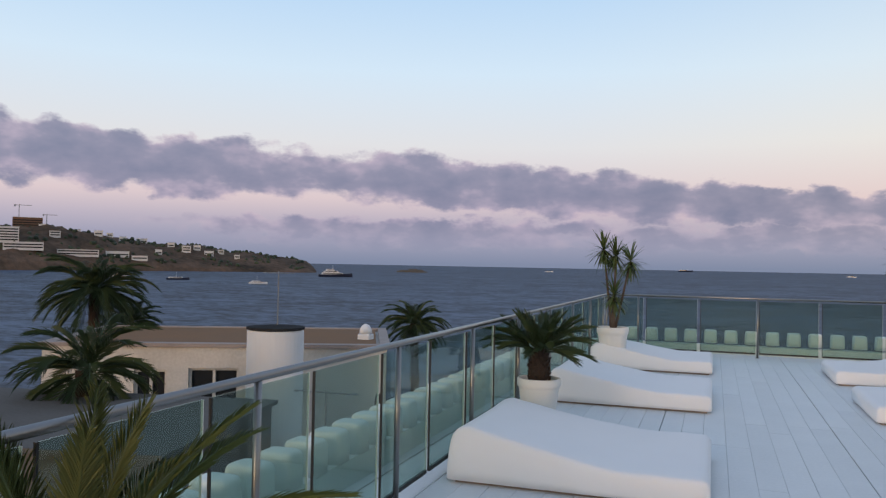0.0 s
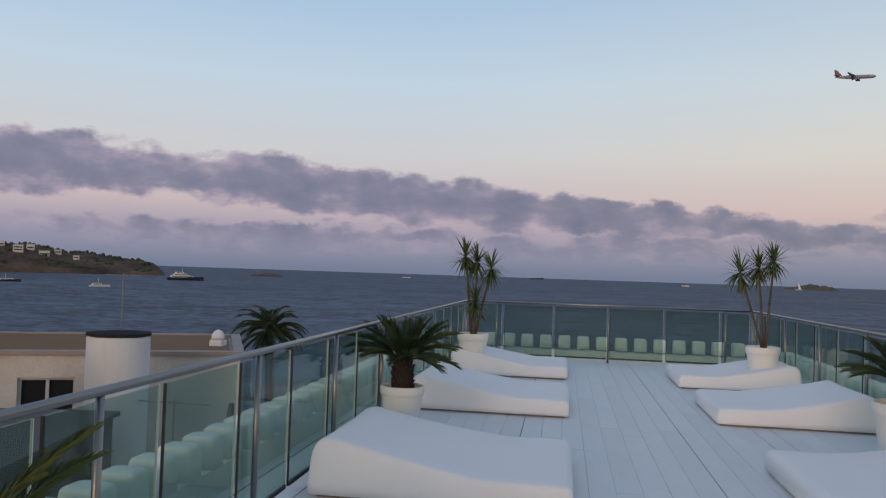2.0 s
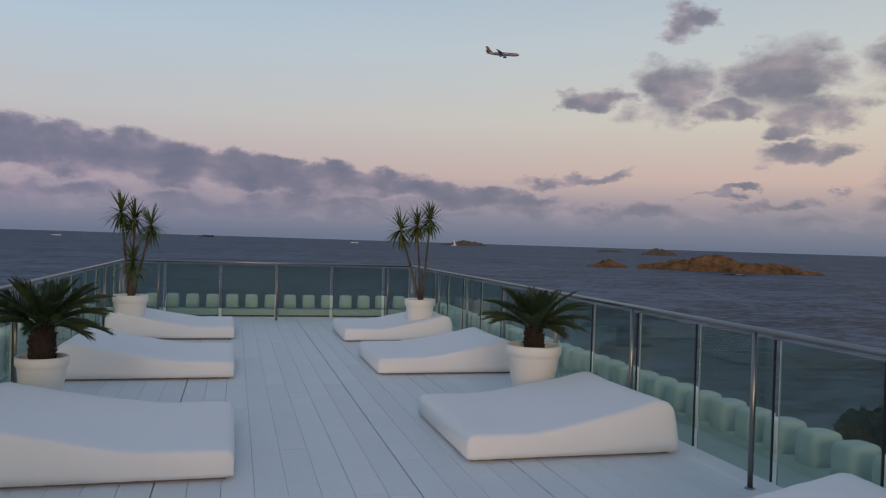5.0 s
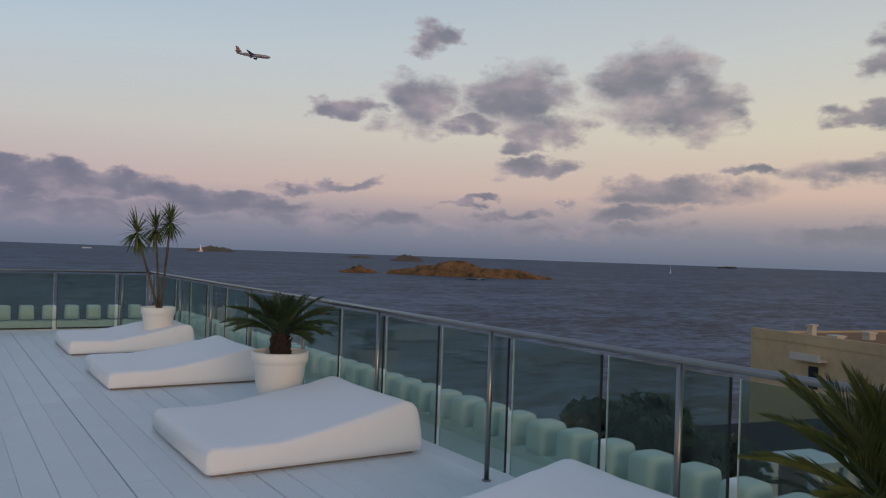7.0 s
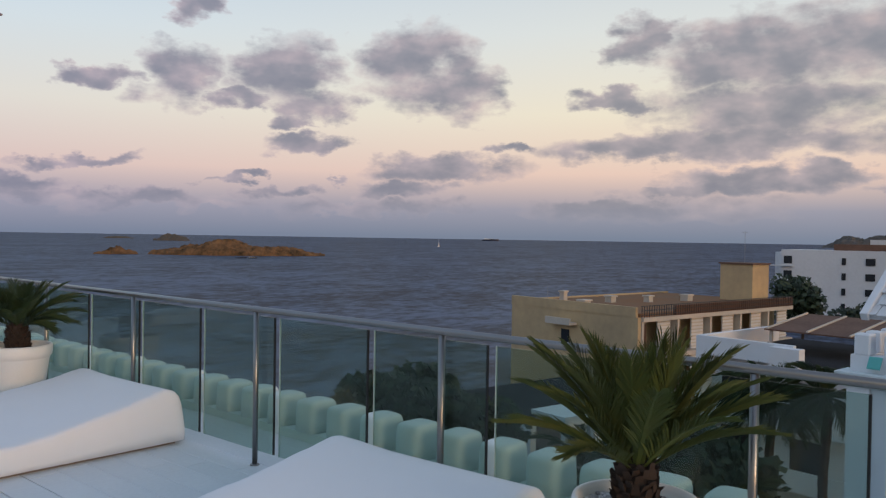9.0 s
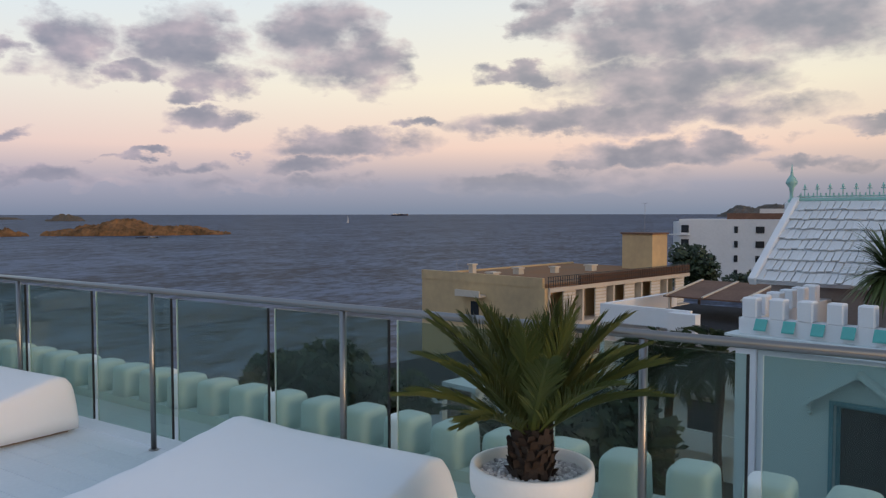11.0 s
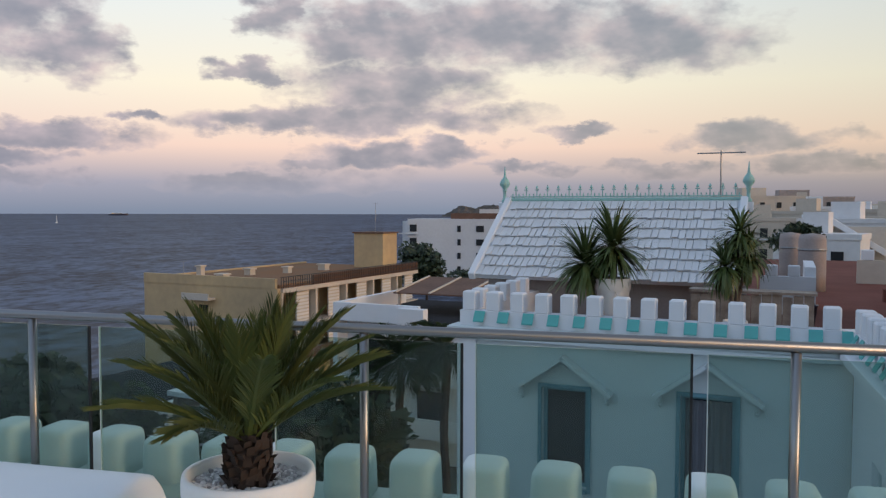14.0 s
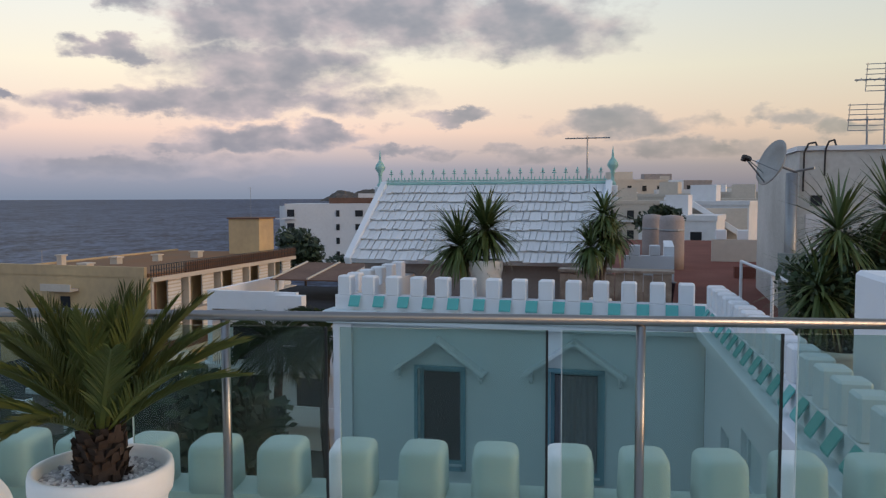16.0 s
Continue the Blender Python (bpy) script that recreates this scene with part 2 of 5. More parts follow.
def sea_water():
    m = bpy.data.materials.new("sea_water")
    m.use_nodes = True
    nt = m.node_tree
    nt.nodes.clear()
    tc = nt.nodes.new("ShaderNodeTexCoord")

    def waves(turn, squeeze, layers):
        mp = nt.nodes.new("ShaderNodeMapping")
        mp.inputs["Rotation"].default_value = (0, 0, radians(turn))
        mp.inputs["Scale"].default_value = (squeeze, 1.0, 1.0)
        nt.links.new(tc.outputs["Object"], mp.inputs[0])
        tot = None
        for sc, wt in layers:
            n = nt.nodes.new("ShaderNodeTexNoise")
            n.inputs["Scale"].default_value = sc
            n.inputs["Detail"].default_value = 5
            n.inputs["Roughness"].default_value = 0.65
            nt.links.new(mp.outputs[0], n.inputs["Vector"])
            k = nt.nodes.new("ShaderNodeMath")
            k.operation = "MULTIPLY"
            k.inputs[1].default_value = wt
            nt.links.new(n.outputs[0], k.inputs[0])
            if tot is None:
                tot = k.outputs[0]
            else:
                s = nt.nodes.new("ShaderNodeMath")
                s.operation = "ADD"
                nt.links.new(tot, s.inputs[0])
                nt.links.new(k.outputs[0], s.inputs[1])
                tot = s.outputs[0]
        return tot

    bp = nt.nodes.new("ShaderNodeBump")
    bp.inputs["Strength"].default_value = 1.0
    bp.inputs["Distance"].default_value = 0.3
    nt.links.new(waves(25, 0.45, ((0.05, 4.0), (0.16, 1.6), (0.6, 0.5))), bp.inputs["Height"])
    # ripple streaks: bright and dark wave facets put into the diffuse colour
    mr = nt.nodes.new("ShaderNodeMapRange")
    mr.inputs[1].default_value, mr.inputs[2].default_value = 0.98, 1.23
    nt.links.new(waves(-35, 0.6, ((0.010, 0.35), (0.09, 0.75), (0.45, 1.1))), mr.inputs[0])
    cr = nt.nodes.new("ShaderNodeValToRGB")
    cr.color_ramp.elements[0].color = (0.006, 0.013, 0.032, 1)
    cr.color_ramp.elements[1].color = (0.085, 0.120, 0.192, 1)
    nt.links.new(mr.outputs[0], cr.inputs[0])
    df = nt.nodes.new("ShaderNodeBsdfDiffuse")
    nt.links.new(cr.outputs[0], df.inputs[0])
    gl = nt.nodes.new("ShaderNodeBsdfGlossy")
    gl.inputs["Roughness"].default_value = 0.3
    nt.links.new(bp.outputs[0], gl.inputs["Normal"])
    nt.links.new(bp.outputs[0], df.inputs["Normal"])
    mx = nt.nodes.new("ShaderNodeMixShader")
    mx.inputs[0].default_value = 0.13
    nt.links.new(df.outputs[0], mx.inputs[1])
    nt.links.new(gl.outputs[0], mx.inputs[2])
    o = nt.nodes.new("ShaderNodeOutputMaterial")
    nt.links.new(mx.outputs[0], o.inputs[0])
    return m


M_GLASS = railing_glass()
M_SEA = sea_water()
M_STEEL = paint("brushed_steel", (0.27, 0.265, 0.26), 0.34, 0.06, 4, 90, 0.05, metal=1.0)
# black for the dark look of glass edges and for shade under panels
M_EDGE = paint("black_edge_shade", (0.010, 0.012, 0.012), 0.5, 0.05, 5, 60, 0.05)
M_DECK = paint("white_deck_paint", (0.66, 0.69, 0.71), 0.55, 0.10, 1.3, 30, 0.25, other=(0.50, 0.53, 0.55), per_object=0.35)
M_GROOVE = paint("deck_shadow_gap", (0.22, 0.225, 0.23), 0.8, 0.1)
M_COVER = paint("white_bed_cover", (0.80, 0.80, 0.81), 0.85, 0.06, 1.8, 160, 0.3, other=(0.70, 0.70, 0.72), spec=0.2)
M_BASE = paint("brown_bed_base", (0.22, 0.17, 0.14), 0.7, 0.1)
M_POT = paint("white_pot_plastic", (0.78, 0.77, 0.74), 0.4, 0.08, 3, 60, 0.05, other=(0.62, 0.61, 0.57))
M_SOIL = paint("dark_soil", (0.05, 0.04, 0.032), 0.95, 0.2, 12, 60, 0.5)
M_PEBBLE = paint("white_pebbles", (0.72, 0.70, 0.68), 0.6, 0.3, 30, 120, 0.2, other=(0.34, 0.32, 0.31), per_object=0.5)
M_BARK = paint("palm_bark", (0.050, 0.034, 0.026), 0.9, 0.3, 9, 60, 0.7, other=(0.03, 0.02, 0.015))
M_STEM = paint("grey_stem", (0.12, 0.09, 0.07), 0.85, 0.25, 12, 80, 0.5)
M_FROND = paint("cycad_green", (0.066, 0.092, 0.018), 0.6, 0.2, 3, 30, 0.1, other=(0.095, 0.095, 0.024), per_object=0.5)
M_FROND_D = paint("dark_frond", (0.030, 0.055, 0.022), 0.5, 0.2, 3, 30, 0.1, other=(0.05, 0.075, 0.03), per_object=0.5)
M_LEAF = paint("strap_leaf", (0.055, 0.095, 0.028), 0.45, 0.2, 4, 40, 0.1, other=(0.10, 0.13, 0.045))
M_TREE = paint("dark_tree_leaf", (0.016, 0.028, 0.013), 0.6, 0.25, 0.6, 5, 0.1, other=(0.034, 0.05, 0.02))
M_MINT = paint("pale_mint_render", (0.69, 0.74, 0.72), 0.7, 0.08, 2.5, 60, 0.2, other=(0.56, 0.66, 0.63))
M_WHITE = paint("white_render", (0.72, 0.74, 0.77), 0.75, 0.09, 1.5, 50, 0.2, other=(0.60, 0.62, 0.64))
M_BLUE = paint("pale_blue_render", (0.57, 0.64, 0.66), 0.75, 0.08, 1.2, 50, 0.2, other=(0.49, 0.56, 0.58))
M_TEAL = paint("teal_paint", (0.10, 0.42, 0.40), 0.5, 0.1, 4, 60, 0.1)
M_TEALD = paint("dull_teal_trim", (0.14, 0.30, 0.36), 0.6, 0.1, 4, 60, 0.1)
M_MINTIRON = paint("mint_painted_iron", (0.30, 0.52, 0.48), 0.5, 0.12, 6, 60, 0.1)
M_SHINGLE = paint("whitewashed_shingle", (0.70, 0.71, 0.72), 0.8, 0.16, 4, 50, 0.6, other=(0.50, 0.50, 0.50), per_object=0.25)
M_RED = paint("red_roof_tiles", (0.20, 0.085, 0.070), 0.8, 0.2, 1.0, 20, 0.2, spec=0.03)
M_BEIGE = paint("pinkish_grey_render", (0.36, 0.31, 0.29), 0.85, 0.2, 1.2, 20, 0.2)
M_YELLOW = paint("ochre_yellow_render", (0.56, 0.41, 0.235), 0.85, 0.2, 0.22, 1.6, 0.05, other=(0.34, 0.26, 0.17), spec=0.1)
M_OCHRE = paint("rust_roof", (0.27, 0.14, 0.075), 0.9, 0.25, 0.2, 3, 0.3, other=(0.22, 0.15, 0.10), spec=0.03)
M_RUST = paint("rusty_brown_wall", (0.17, 0.092, 0.062), 0.85, 0.25, 0.6, 6, 0.2)
M_DARK = paint("dark_window", (0.025, 0.028, 0.032), 0.15, 0.1, 2, 20, 0.0)
M_SHUT = paint("cream_shutter", (0.55, 0.50, 0.42), 0.7, 0.1, 2, 20, 0.2)
M_GREYROOF = paint("grey_felt_roof", (0.04, 0.042, 0.046), 0.9, 0.2, 0.5, 8, 0.2, spec=0.03)
M_BROWNROOF = paint("brown_gravel_roof", (0.25, 0.15, 0.09), 0.95, 0.2, 0.4, 8, 0.3, other=(0.20, 0.14, 0.10), spec=0.03)
M_CREAM = paint("cream_render", (0.55, 0.49, 0.42), 0.85, 0.15, 0.2, 4, 0.1)
M_FARW = paint("far_white_walls", (0.68, 0.68, 0.69), 0.85, 0.12, 0.1, 2, 0.1)
M_IRON = paint("dark_iron", (0.03, 0.03, 0.032), 0.5, 0.1)
M_GREY = paint("grey_metal", (0.30, 0.31, 0.32), 0.45, 0.1, 5, 60, 0.05, metal=0.7)
M_DISH = paint("grey_dish_metal", (0.36, 0.35, 0.33), 0.55, 0.15, 4, 60, 0.1)
M_ROCK = paint("ochre_rock", (0.26, 0.145, 0.075), 0.95, 0.6, 0.11, 0.55, 0.9, other=(0.022, 0.022, 0.015), spec=0.03)
M_ROCKD = paint("far_rock", (0.13, 0.11, 0.10), 0.95, 0.3, 0.02, 0.2, 0.5, other=(0.07, 0.07, 0.06))
M_HILL = paint("scrub_hillside", (0.17, 0.115, 0.085), 0.95, 0.5, 0.022, 0.16, 0.8, other=(0.032, 0.030, 0.024), spec=0.03)
M_GROUND = paint("dusty_ground", (0.10, 0.095, 0.08), 0.95, 0.2, 0.1, 2, 0.3)
M_HULLW = paint("white_hull", (0.75, 0.75, 0.76), 0.35, 0.05, 0.5, 6, 0.0)
M_HULLD = paint("navy_hull", (0.02, 0.025, 0.05), 0.3, 0.05, 0.5, 6, 0.0)
M_PLANE = paint("airliner_skin", (0.30, 0.27, 0.30), 0.35, 0.05, 0.2, 2, 0.0)
M_PLANER = paint("airliner_tail", (0.20, 0.08, 0.10), 0.4, 0.05, 0.2, 2, 0.0)
M_WOOD = paint("worn_pale_wood", (0.40, 0.34, 0.28), 0.8, 0.35, 6, 60, 0.4, other=(0.16, 0.12, 0.10))
M_CURTAIN = paint("grey_curtain", (0.17, 0.18, 0.20), 0.9, 0.1, 4, 60, 0.2)

M_SHEET = paint("dusty_spare_glass", (0.17, 0.20, 0.19), 0.25, 0.15, 3, 40, 0.05)
M_GREYWALL = paint("dark_grey_render", (0.13, 0.125, 0.12), 0.85, 0.15, 0.8, 14, 0.15, spec=0.1)
M_DIRTY = paint("weathered_white_render", (0.63, 0.62, 0.59), 0.85, 0.2, 0.6, 12, 0.2, other=(0.36, 0.35, 0.32), spec=0.1)


def per_piece(m, col, other):
    """Lets each loose piece of a joined mesh take its own tone between col and other."""
    nt = m.node_tree
    ge = nt.nodes.new("ShaderNodeNewGeometry")
    mx = nt.nodes.new("ShaderNodeMix")
    mx.data_type = "RGBA"
    mx.inputs[6].default_value, mx.inputs[7].default_value = (*col, 1), (*other, 1)
    nt.links.new(ge.outputs["Random Per Island"], mx.inputs[0])
    nt.links.new(mx.outputs[2], nt.nodes["Principled BSDF"].inputs["Base Color"])


per_piece(M_PEBBLE, (0.80, 0.78, 0.76), (0.30, 0.29, 0.29))
per_piece(M_LEAF, (0.045, 0.080, 0.022), (0.11, 0.14, 0.05))
per_piece(M_TREE, (0.013, 0.024, 0.011), (0.040, 0.058, 0.024))

# ---- mesh helpers ----


class Shape:
    """Vertices and faces gathered from simple solids."""

    def __init__(self):
        self.v, self.f, self.smooth = [], [], False

    def add(self, verts, faces, m=None):
        k = len(self.v)
        self.v += [tuple(m @ Vector(p)) if m else tuple(p) for p in verts]
        self.f += [tuple(i + k for i in q) for q in faces]
        return self

    def box(self, x0, x1, y0, y1, z0, z1, m=None, bevel=0.0):
        if bevel:
            b = min(bevel, (x1 - x0) / 2.01, (y1 - y0) / 2.01, (z1 - z0) / 2.01)
            vs, ids = [], {}
            for sx in (0, 1):
                for sy in (0, 1):
                    for sz in (0, 1):
                        c = (x1 if sx else x0, y1 if sy else y0, z1 if sz else z0)
                        d = (-b if sx else b, -b if sy else b, -b if sz else b)
                        for ax in range(3):
                            p = [c[j] + (0 if j == ax else d[j]) for j in range(3)]
                            ids[(sx, sy, sz, ax)] = len(vs)
                            vs.append(p)
            fs = []
            for ax in range(3):
                o = [j for j in range(3) if j != ax]
                for s in (0, 1):
                    q = []
                    for a, c in ((0, 0), (1, 0), (1, 1), (0, 1)):
                        key = [0, 0, 0]
                        key[ax], key[o[0]], key[o[1]] = s, a, c
                        q.append(ids[(*key, ax)])
                    fs.append(q)
                for a in (0, 1):
                    for c in (0, 1):
                        k0, k1 = [0, 0, 0], [0, 0, 0]
                        k0[o[0]] = k1[o[0]] = a
                        k0[o[1]] = k1[o[1]] = c
                        k0[ax], k1[ax] = 0, 1
                        fs.append([ids[(*k0, o[0])], ids[(*k1, o[0])], ids[(*k1, o[1])], ids[(*k0, o[1])]])
            for sx in (0, 1):
                for sy in (0, 1):
                    for sz in (0, 1):
                        fs.append([ids[(sx, sy, sz, a)] for a in range(3)])
            return self.add(vs, fs, m)
        vs = [(x, y, z) for z in (z0, z1) for y in (y0, y1) for x in (x0, x1)]
        return self.add(vs, [(0, 2, 3, 1), (4, 5, 7, 6), (0, 1, 5, 4), (2, 6, 7, 3), (0, 4, 6, 2), (1, 3, 7, 5)], m)

    def tube(self, a, b, r0, r1=None, n=10):
        r1 = r0 if r1 is None else r1
        a, b = Vector(a), Vector(b)
        d = (b - a).normalized()
        s = d.orthogonal().normalized()
        t = d.cross(s)
        vs = [p + (s * math.cos(2 * math.pi * i / n) + t * math.sin(2 * math.pi * i / n)) * r for p, r in ((a, r0), (b, r1)) for i in range(n)]
        fs = [(i, (i + 1) % n, n + (i + 1) % n, n + i) for i in range(n)]
        fs += [tuple(range(n - 1, -1, -1)), tuple(range(n, 2 * n))]
        return self.add(vs, fs)

    def path(self, pts, r, n=8):
        for a, b in zip(pts, pts[1:]):
            self.tube(a, b, r, r, n)
        return self

    def lathe(self, prof, n=24, m=None, cap=True):
        vs = [(r * math.cos(2 * math.pi * i / n), r * math.sin(2 * math.pi * i / n), z) for r, z in prof for i in range(n)]
        fs = [(k * n + i, k * n + (i + 1) % n, (k + 1) * n + (i + 1) % n, (k + 1) * n + i) for k in range(len(prof) - 1) for i in range(n)]
        if cap:
            fs += [tuple(range(n - 1, -1, -1)), tuple(range((len(prof) - 1) * n, len(prof) * n))]
        return self.add(vs, fs, m)

    def mesh(self, name, material, smooth=False, fix=True):
        me = bpy.data.meshes.new(name)
        me.from_pydata(self.v, [], self.f)
        if fix:
            bm = bmesh.new()
            bm.from_mesh(me)
            bmesh.ops.recalc_face_normals(bm, faces=bm.faces)
            bm.to_mesh(me)
            bm.free()
        me.materials.append(material)
        if smooth:
            me.shade_smooth()
        me.update()
        return me


def part(name, shape, material, parent=None, label="", smooth=False, at=None, fix=True):
    me = shape if isinstance(shape, bpy.types.Mesh) else shape.mesh(name, material, smooth, fix)
    ob = new(name, me)
    if parent is not None:
        ob.parent = parent
    if at is not None:
        ob.matrix_basis = at
    if label:
        ob["label"] = label
    return ob


def thing(name, label, category, at=None, group="", kind=""):
    ob = new(name)
    ob.empty_display_size = 0.1
    if at is not None:
        ob.matrix_basis = at
    return tagged(ob, label, category, group, kind)


def B(*a, **k):
    return Shape().box(*a, **k)

# ---- sea, land and distance ----
SEA = -14.0
sea = thing("water", "dark blue rippled sea reaching to the horizon", "sea", kind="structure")
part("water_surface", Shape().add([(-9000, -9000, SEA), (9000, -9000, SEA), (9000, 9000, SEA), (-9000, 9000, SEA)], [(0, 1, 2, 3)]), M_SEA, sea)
land = thing("ground", "dusty coastal ground below the roof terraces", "ground", kind="structure")
part("ground_sheet", Shape().add([(3, -700, -13.0), (900, -700, -13.0), (900, 20, -13.0), (300, 45, -13.0), (120, 20, -13.0), (84, 44, -13.0), (52, 46, -13.0), (30, 33, -13.0),
     (14, 24, -13.0), (-8, 19, -13.0), (-8, 38, -13.0), (-32, 42, -13.0), (-60, 20, -13.0), (-90, -700, -13.0)], [tuple(range(14))]), M_GROUND, land)


def island(name, label, az, rng, length, depth, height, mat, turn=0.0, seed=1, nx=130, ny=36, peak=0.55, base=SEA - 0.6):
    """A rocky mound: a grid whose height falls off to the shore with a broken outline."""
    s = Shape()
    for j in range(ny + 1):
        for i in range(nx + 1):
            u, v = i / nx * 2 - 1, j / ny * 2 - 1
            d = math.sqrt(u * u + v * v * 1.0)
            nz = noise.fractal(Vector((u * 2.2 + seed * 7, v * 2.2, seed)), 0.9, 2.1, 6)
            fall = max(0.0, 1 - d ** 3.6) ** 0.45
            skew = 1 - 0.48 * abs(u - (peak * 2 - 1))
            z = height * fall * skew * (0.8 + 0.65 * nz) + height * 0.15 * noise.noise(Vector((u * 16, v * 9, seed))) + height * 0.11 * noise.noise(Vector((u * 41, v * 20, seed)))
            s.v.append((u * length / 2, v * depth / 2, base + max(0.0, z) if d < 1 else base - 1))
    for j in range(ny):
        for i in range(nx):
            a = j * (nx + 1) + i
            s.f.append((a, a + 1, a + nx + 2, a + nx + 1))
    r = radians(az)
    t = thing(name, label, "island", pose(rng * math.cos(r), rng * math.sin(r), 0, 0, 0, az - 90 + turn))
    part("rock", s, mat, t, fix=False)
    return t


island("island", "long low ochre rocky island in the sea", 55.4, 583, 124, 46, 9.6, M_ROCK, turn=-3, seed=3, peak=0.46)
island("islet", "low ochre rock beside the larger island", 63.4, 586, 30, 14, 4.6, M_ROCK, seed=5, nx=40)
island("islet", "distant dark rocky islet on the horizon", 59.87, 1528, 66, 30, 13, M_ROCKD, seed=8, nx=40)
island("islet", "distant dark low islet on the horizon", 73.69, 2546, 150, 60, 15, M_ROCKD, seed=11, nx=40)
island("islet", "thin dark reef on the horizon", 63.22, 1935, 70, 20, 6, M_ROCKD, seed=13, nx=30)
island("islet", "thin dark reef low on the sea", 111.27, 1314, 55, 20, 6, M_ROCKD, seed=15, nx=30)

# the headland with its houses
HR = 1069.0
HB = -0.53      # the turn of the headland about the deck, in degrees


def headland_height(a, v):
    """Height over the sea by bearing a and by v from the shore (0) to the crest (1)."""
    top = 4 + 44 * min(1.0, max(0.0, (a - 119.0) / 19.0)) ** 0.85 + 10 * min(1.0, max(0.0, (a - 118.8) / 0.5))
    n = noise.fractal(Vector((a * 0.35, v * 2.0, 4.0)), 0.9, 2.0, 6)
    return max(-1.0, top * (min(1.0, v * 1.4) ** 0.7) * (0.93 + 0.22 * n) + 1.5 * noise.noise(Vector((a * 3, v * 9, 1))))


hl = Shape()
NA, NV = 150, 18
for j in range(NV + 1):
    for i in range(NA + 1):
        a = 118.6 + i / NA * 42
        v = j / NV
        r = HR - 260 * (i / NA) + v * 190
        h = headland_height(a, v) if 0 < j else -1.0
        if i == 0:
            h = -1.0
        hl.v.append((r * math.cos(radians(a + HB)), r * math.sin(radians(a + HB)), SEA + h))
for j in range(NV):
    for i in range(NA):
        k = j * (NA + 1) + i
        hl.f.append((k, k + 1, k + NA + 2, k + NA + 1))
headland = thing("headland", "scrubby brown headland sloping down to a cliff", "headland", kind="structure")
part("hillside", hl, M_HILL, headland, fix=False)


def far_house(az, v, w, d, h, mat, label="small white house on the headland", floors=0, cat="house", name="villa"):
    i = (az - 118.6) / 42
    r = HR - 260 * i + v * 190
    z = SEA + headland_height(az, v) - 2
    t = thing(name, label, cat, pose(r * math.cos(radians(az + HB)), r * math.sin(radians(az + HB)), z, 0, 0, az - 90))
    part("wall", B(-w / 2, w / 2, -d / 2, d / 2, 0, h + 2), mat, t)
    part("roof", B(-w / 2 - 0.4, w / 2 + 0.4, -d / 2 - 0.4, d / 2 + 0.4, h + 2.02, h + 2.5), M_FARW, t)
    for k in range(floors):
        part("window_band", B(-w / 2 + 1, w / 2 - 1, -d / 2 - 0.15, -d / 2 - 0.02, 2.8 + k * 3, 4.3 + k * 3), M_DARK, t)
    return t


random.seed(5)
for az, v, w, h in ((132.0, 0.2, 26, 5), (134.4, 0.2, 44, 6), (137.6, 0.22, 40, 7), (130.6, 0.14, 18, 4), (135.8, 0.5, 12, 6), (133.2, 0.62, 10, 5), (131.7, 0.75, 9, 5),
                    (130.5, 0.8, 14, 5), (128.6, 0.62, 9, 5), (127.6, 0.4, 11, 7), (126.9, 0.5, 9, 5), (126.1, 0.42, 12, 5), (125.3, 0.55, 8, 4), (124.2, 0.4, 7, 4), (129.4, 0.3, 8, 5),
                    (136.5, 0.8, 10, 5), (134.6, 0.9, 12, 5), (132.5, 0.93, 8, 4)):
    far_house(az, v, w, 10, h, M_FARW, floors=1 if h < 6 else 2)
far_house(137.4, 0.98, 34, 16, 11, M_RUST, "large brown building under construction on the crest", 3, "building", "apartment_block")
far_house(139.0, 0.40, 40, 14, 16, M_FARW, "white terraced hotel on the headland", 5, "building", "hotel")
for az, h, jib in ((137.9, 26, 14), (136.3, 20, 12)):
    r = HR - 260 * (az - 118.6) / 42 + 185
    z = SEA + headland_height(az, 0.97)
    t = thing("tower_crane", "thin grey tower crane on the headland", "crane", pose(r * math.cos(radians(az + HB)), r * math.sin(radians(az + HB)), z, 0, 0, az - 90))
    part("mast", Shape().tube((0, 0, -2), (0, 0, h), 0.6, n=4), M_GREY, t)
    part("jib", Shape().tube((-jib * 0.35, 0, h - 1), (jib, 0, h - 1), 0.45, n=4), M_GREY, t)
    part("counterweight", B(-jib * 0.4, -jib * 0.28, -0.8, 0.8, h - 3, h - 0.4), M_GREY, t)


scrub, rnd_s = Shape(), random.Random(9)
for _ in range(560):
    a, v = rnd_s.uniform(119.5, 141), rnd_s.uniform(0.08, 1.0)
    if noise.noise(Vector((a * 0.6, v * 4, 2.0))) < -0.05:
        continue
    i_ = (a - 118.6) / 42
    r_ = HR - 260 * i_ + v * 190
    q = rnd_s.uniform(1.2, 3.4)
    scrub.lathe([(q * 0.8, -1.5), (q, 0.4), (q * 0.7, q * 0.9), (0.1, q * 1.2)], 6, pose(r_ * math.cos(radians(a + HB)), r_ * math.sin(radians(a + HB)), SEA + headland_height(a, v), rnd_s.uniform(-12, 12), rnd_s.uniform(-12, 12), rnd_s.uniform(0, 360)))
bushes = thing("scrub", "dark pines and scrub scattered over the headland", "shrubs", kind="stuff")
part("bushes", scrub, M_TREE, bushes, fix=False)


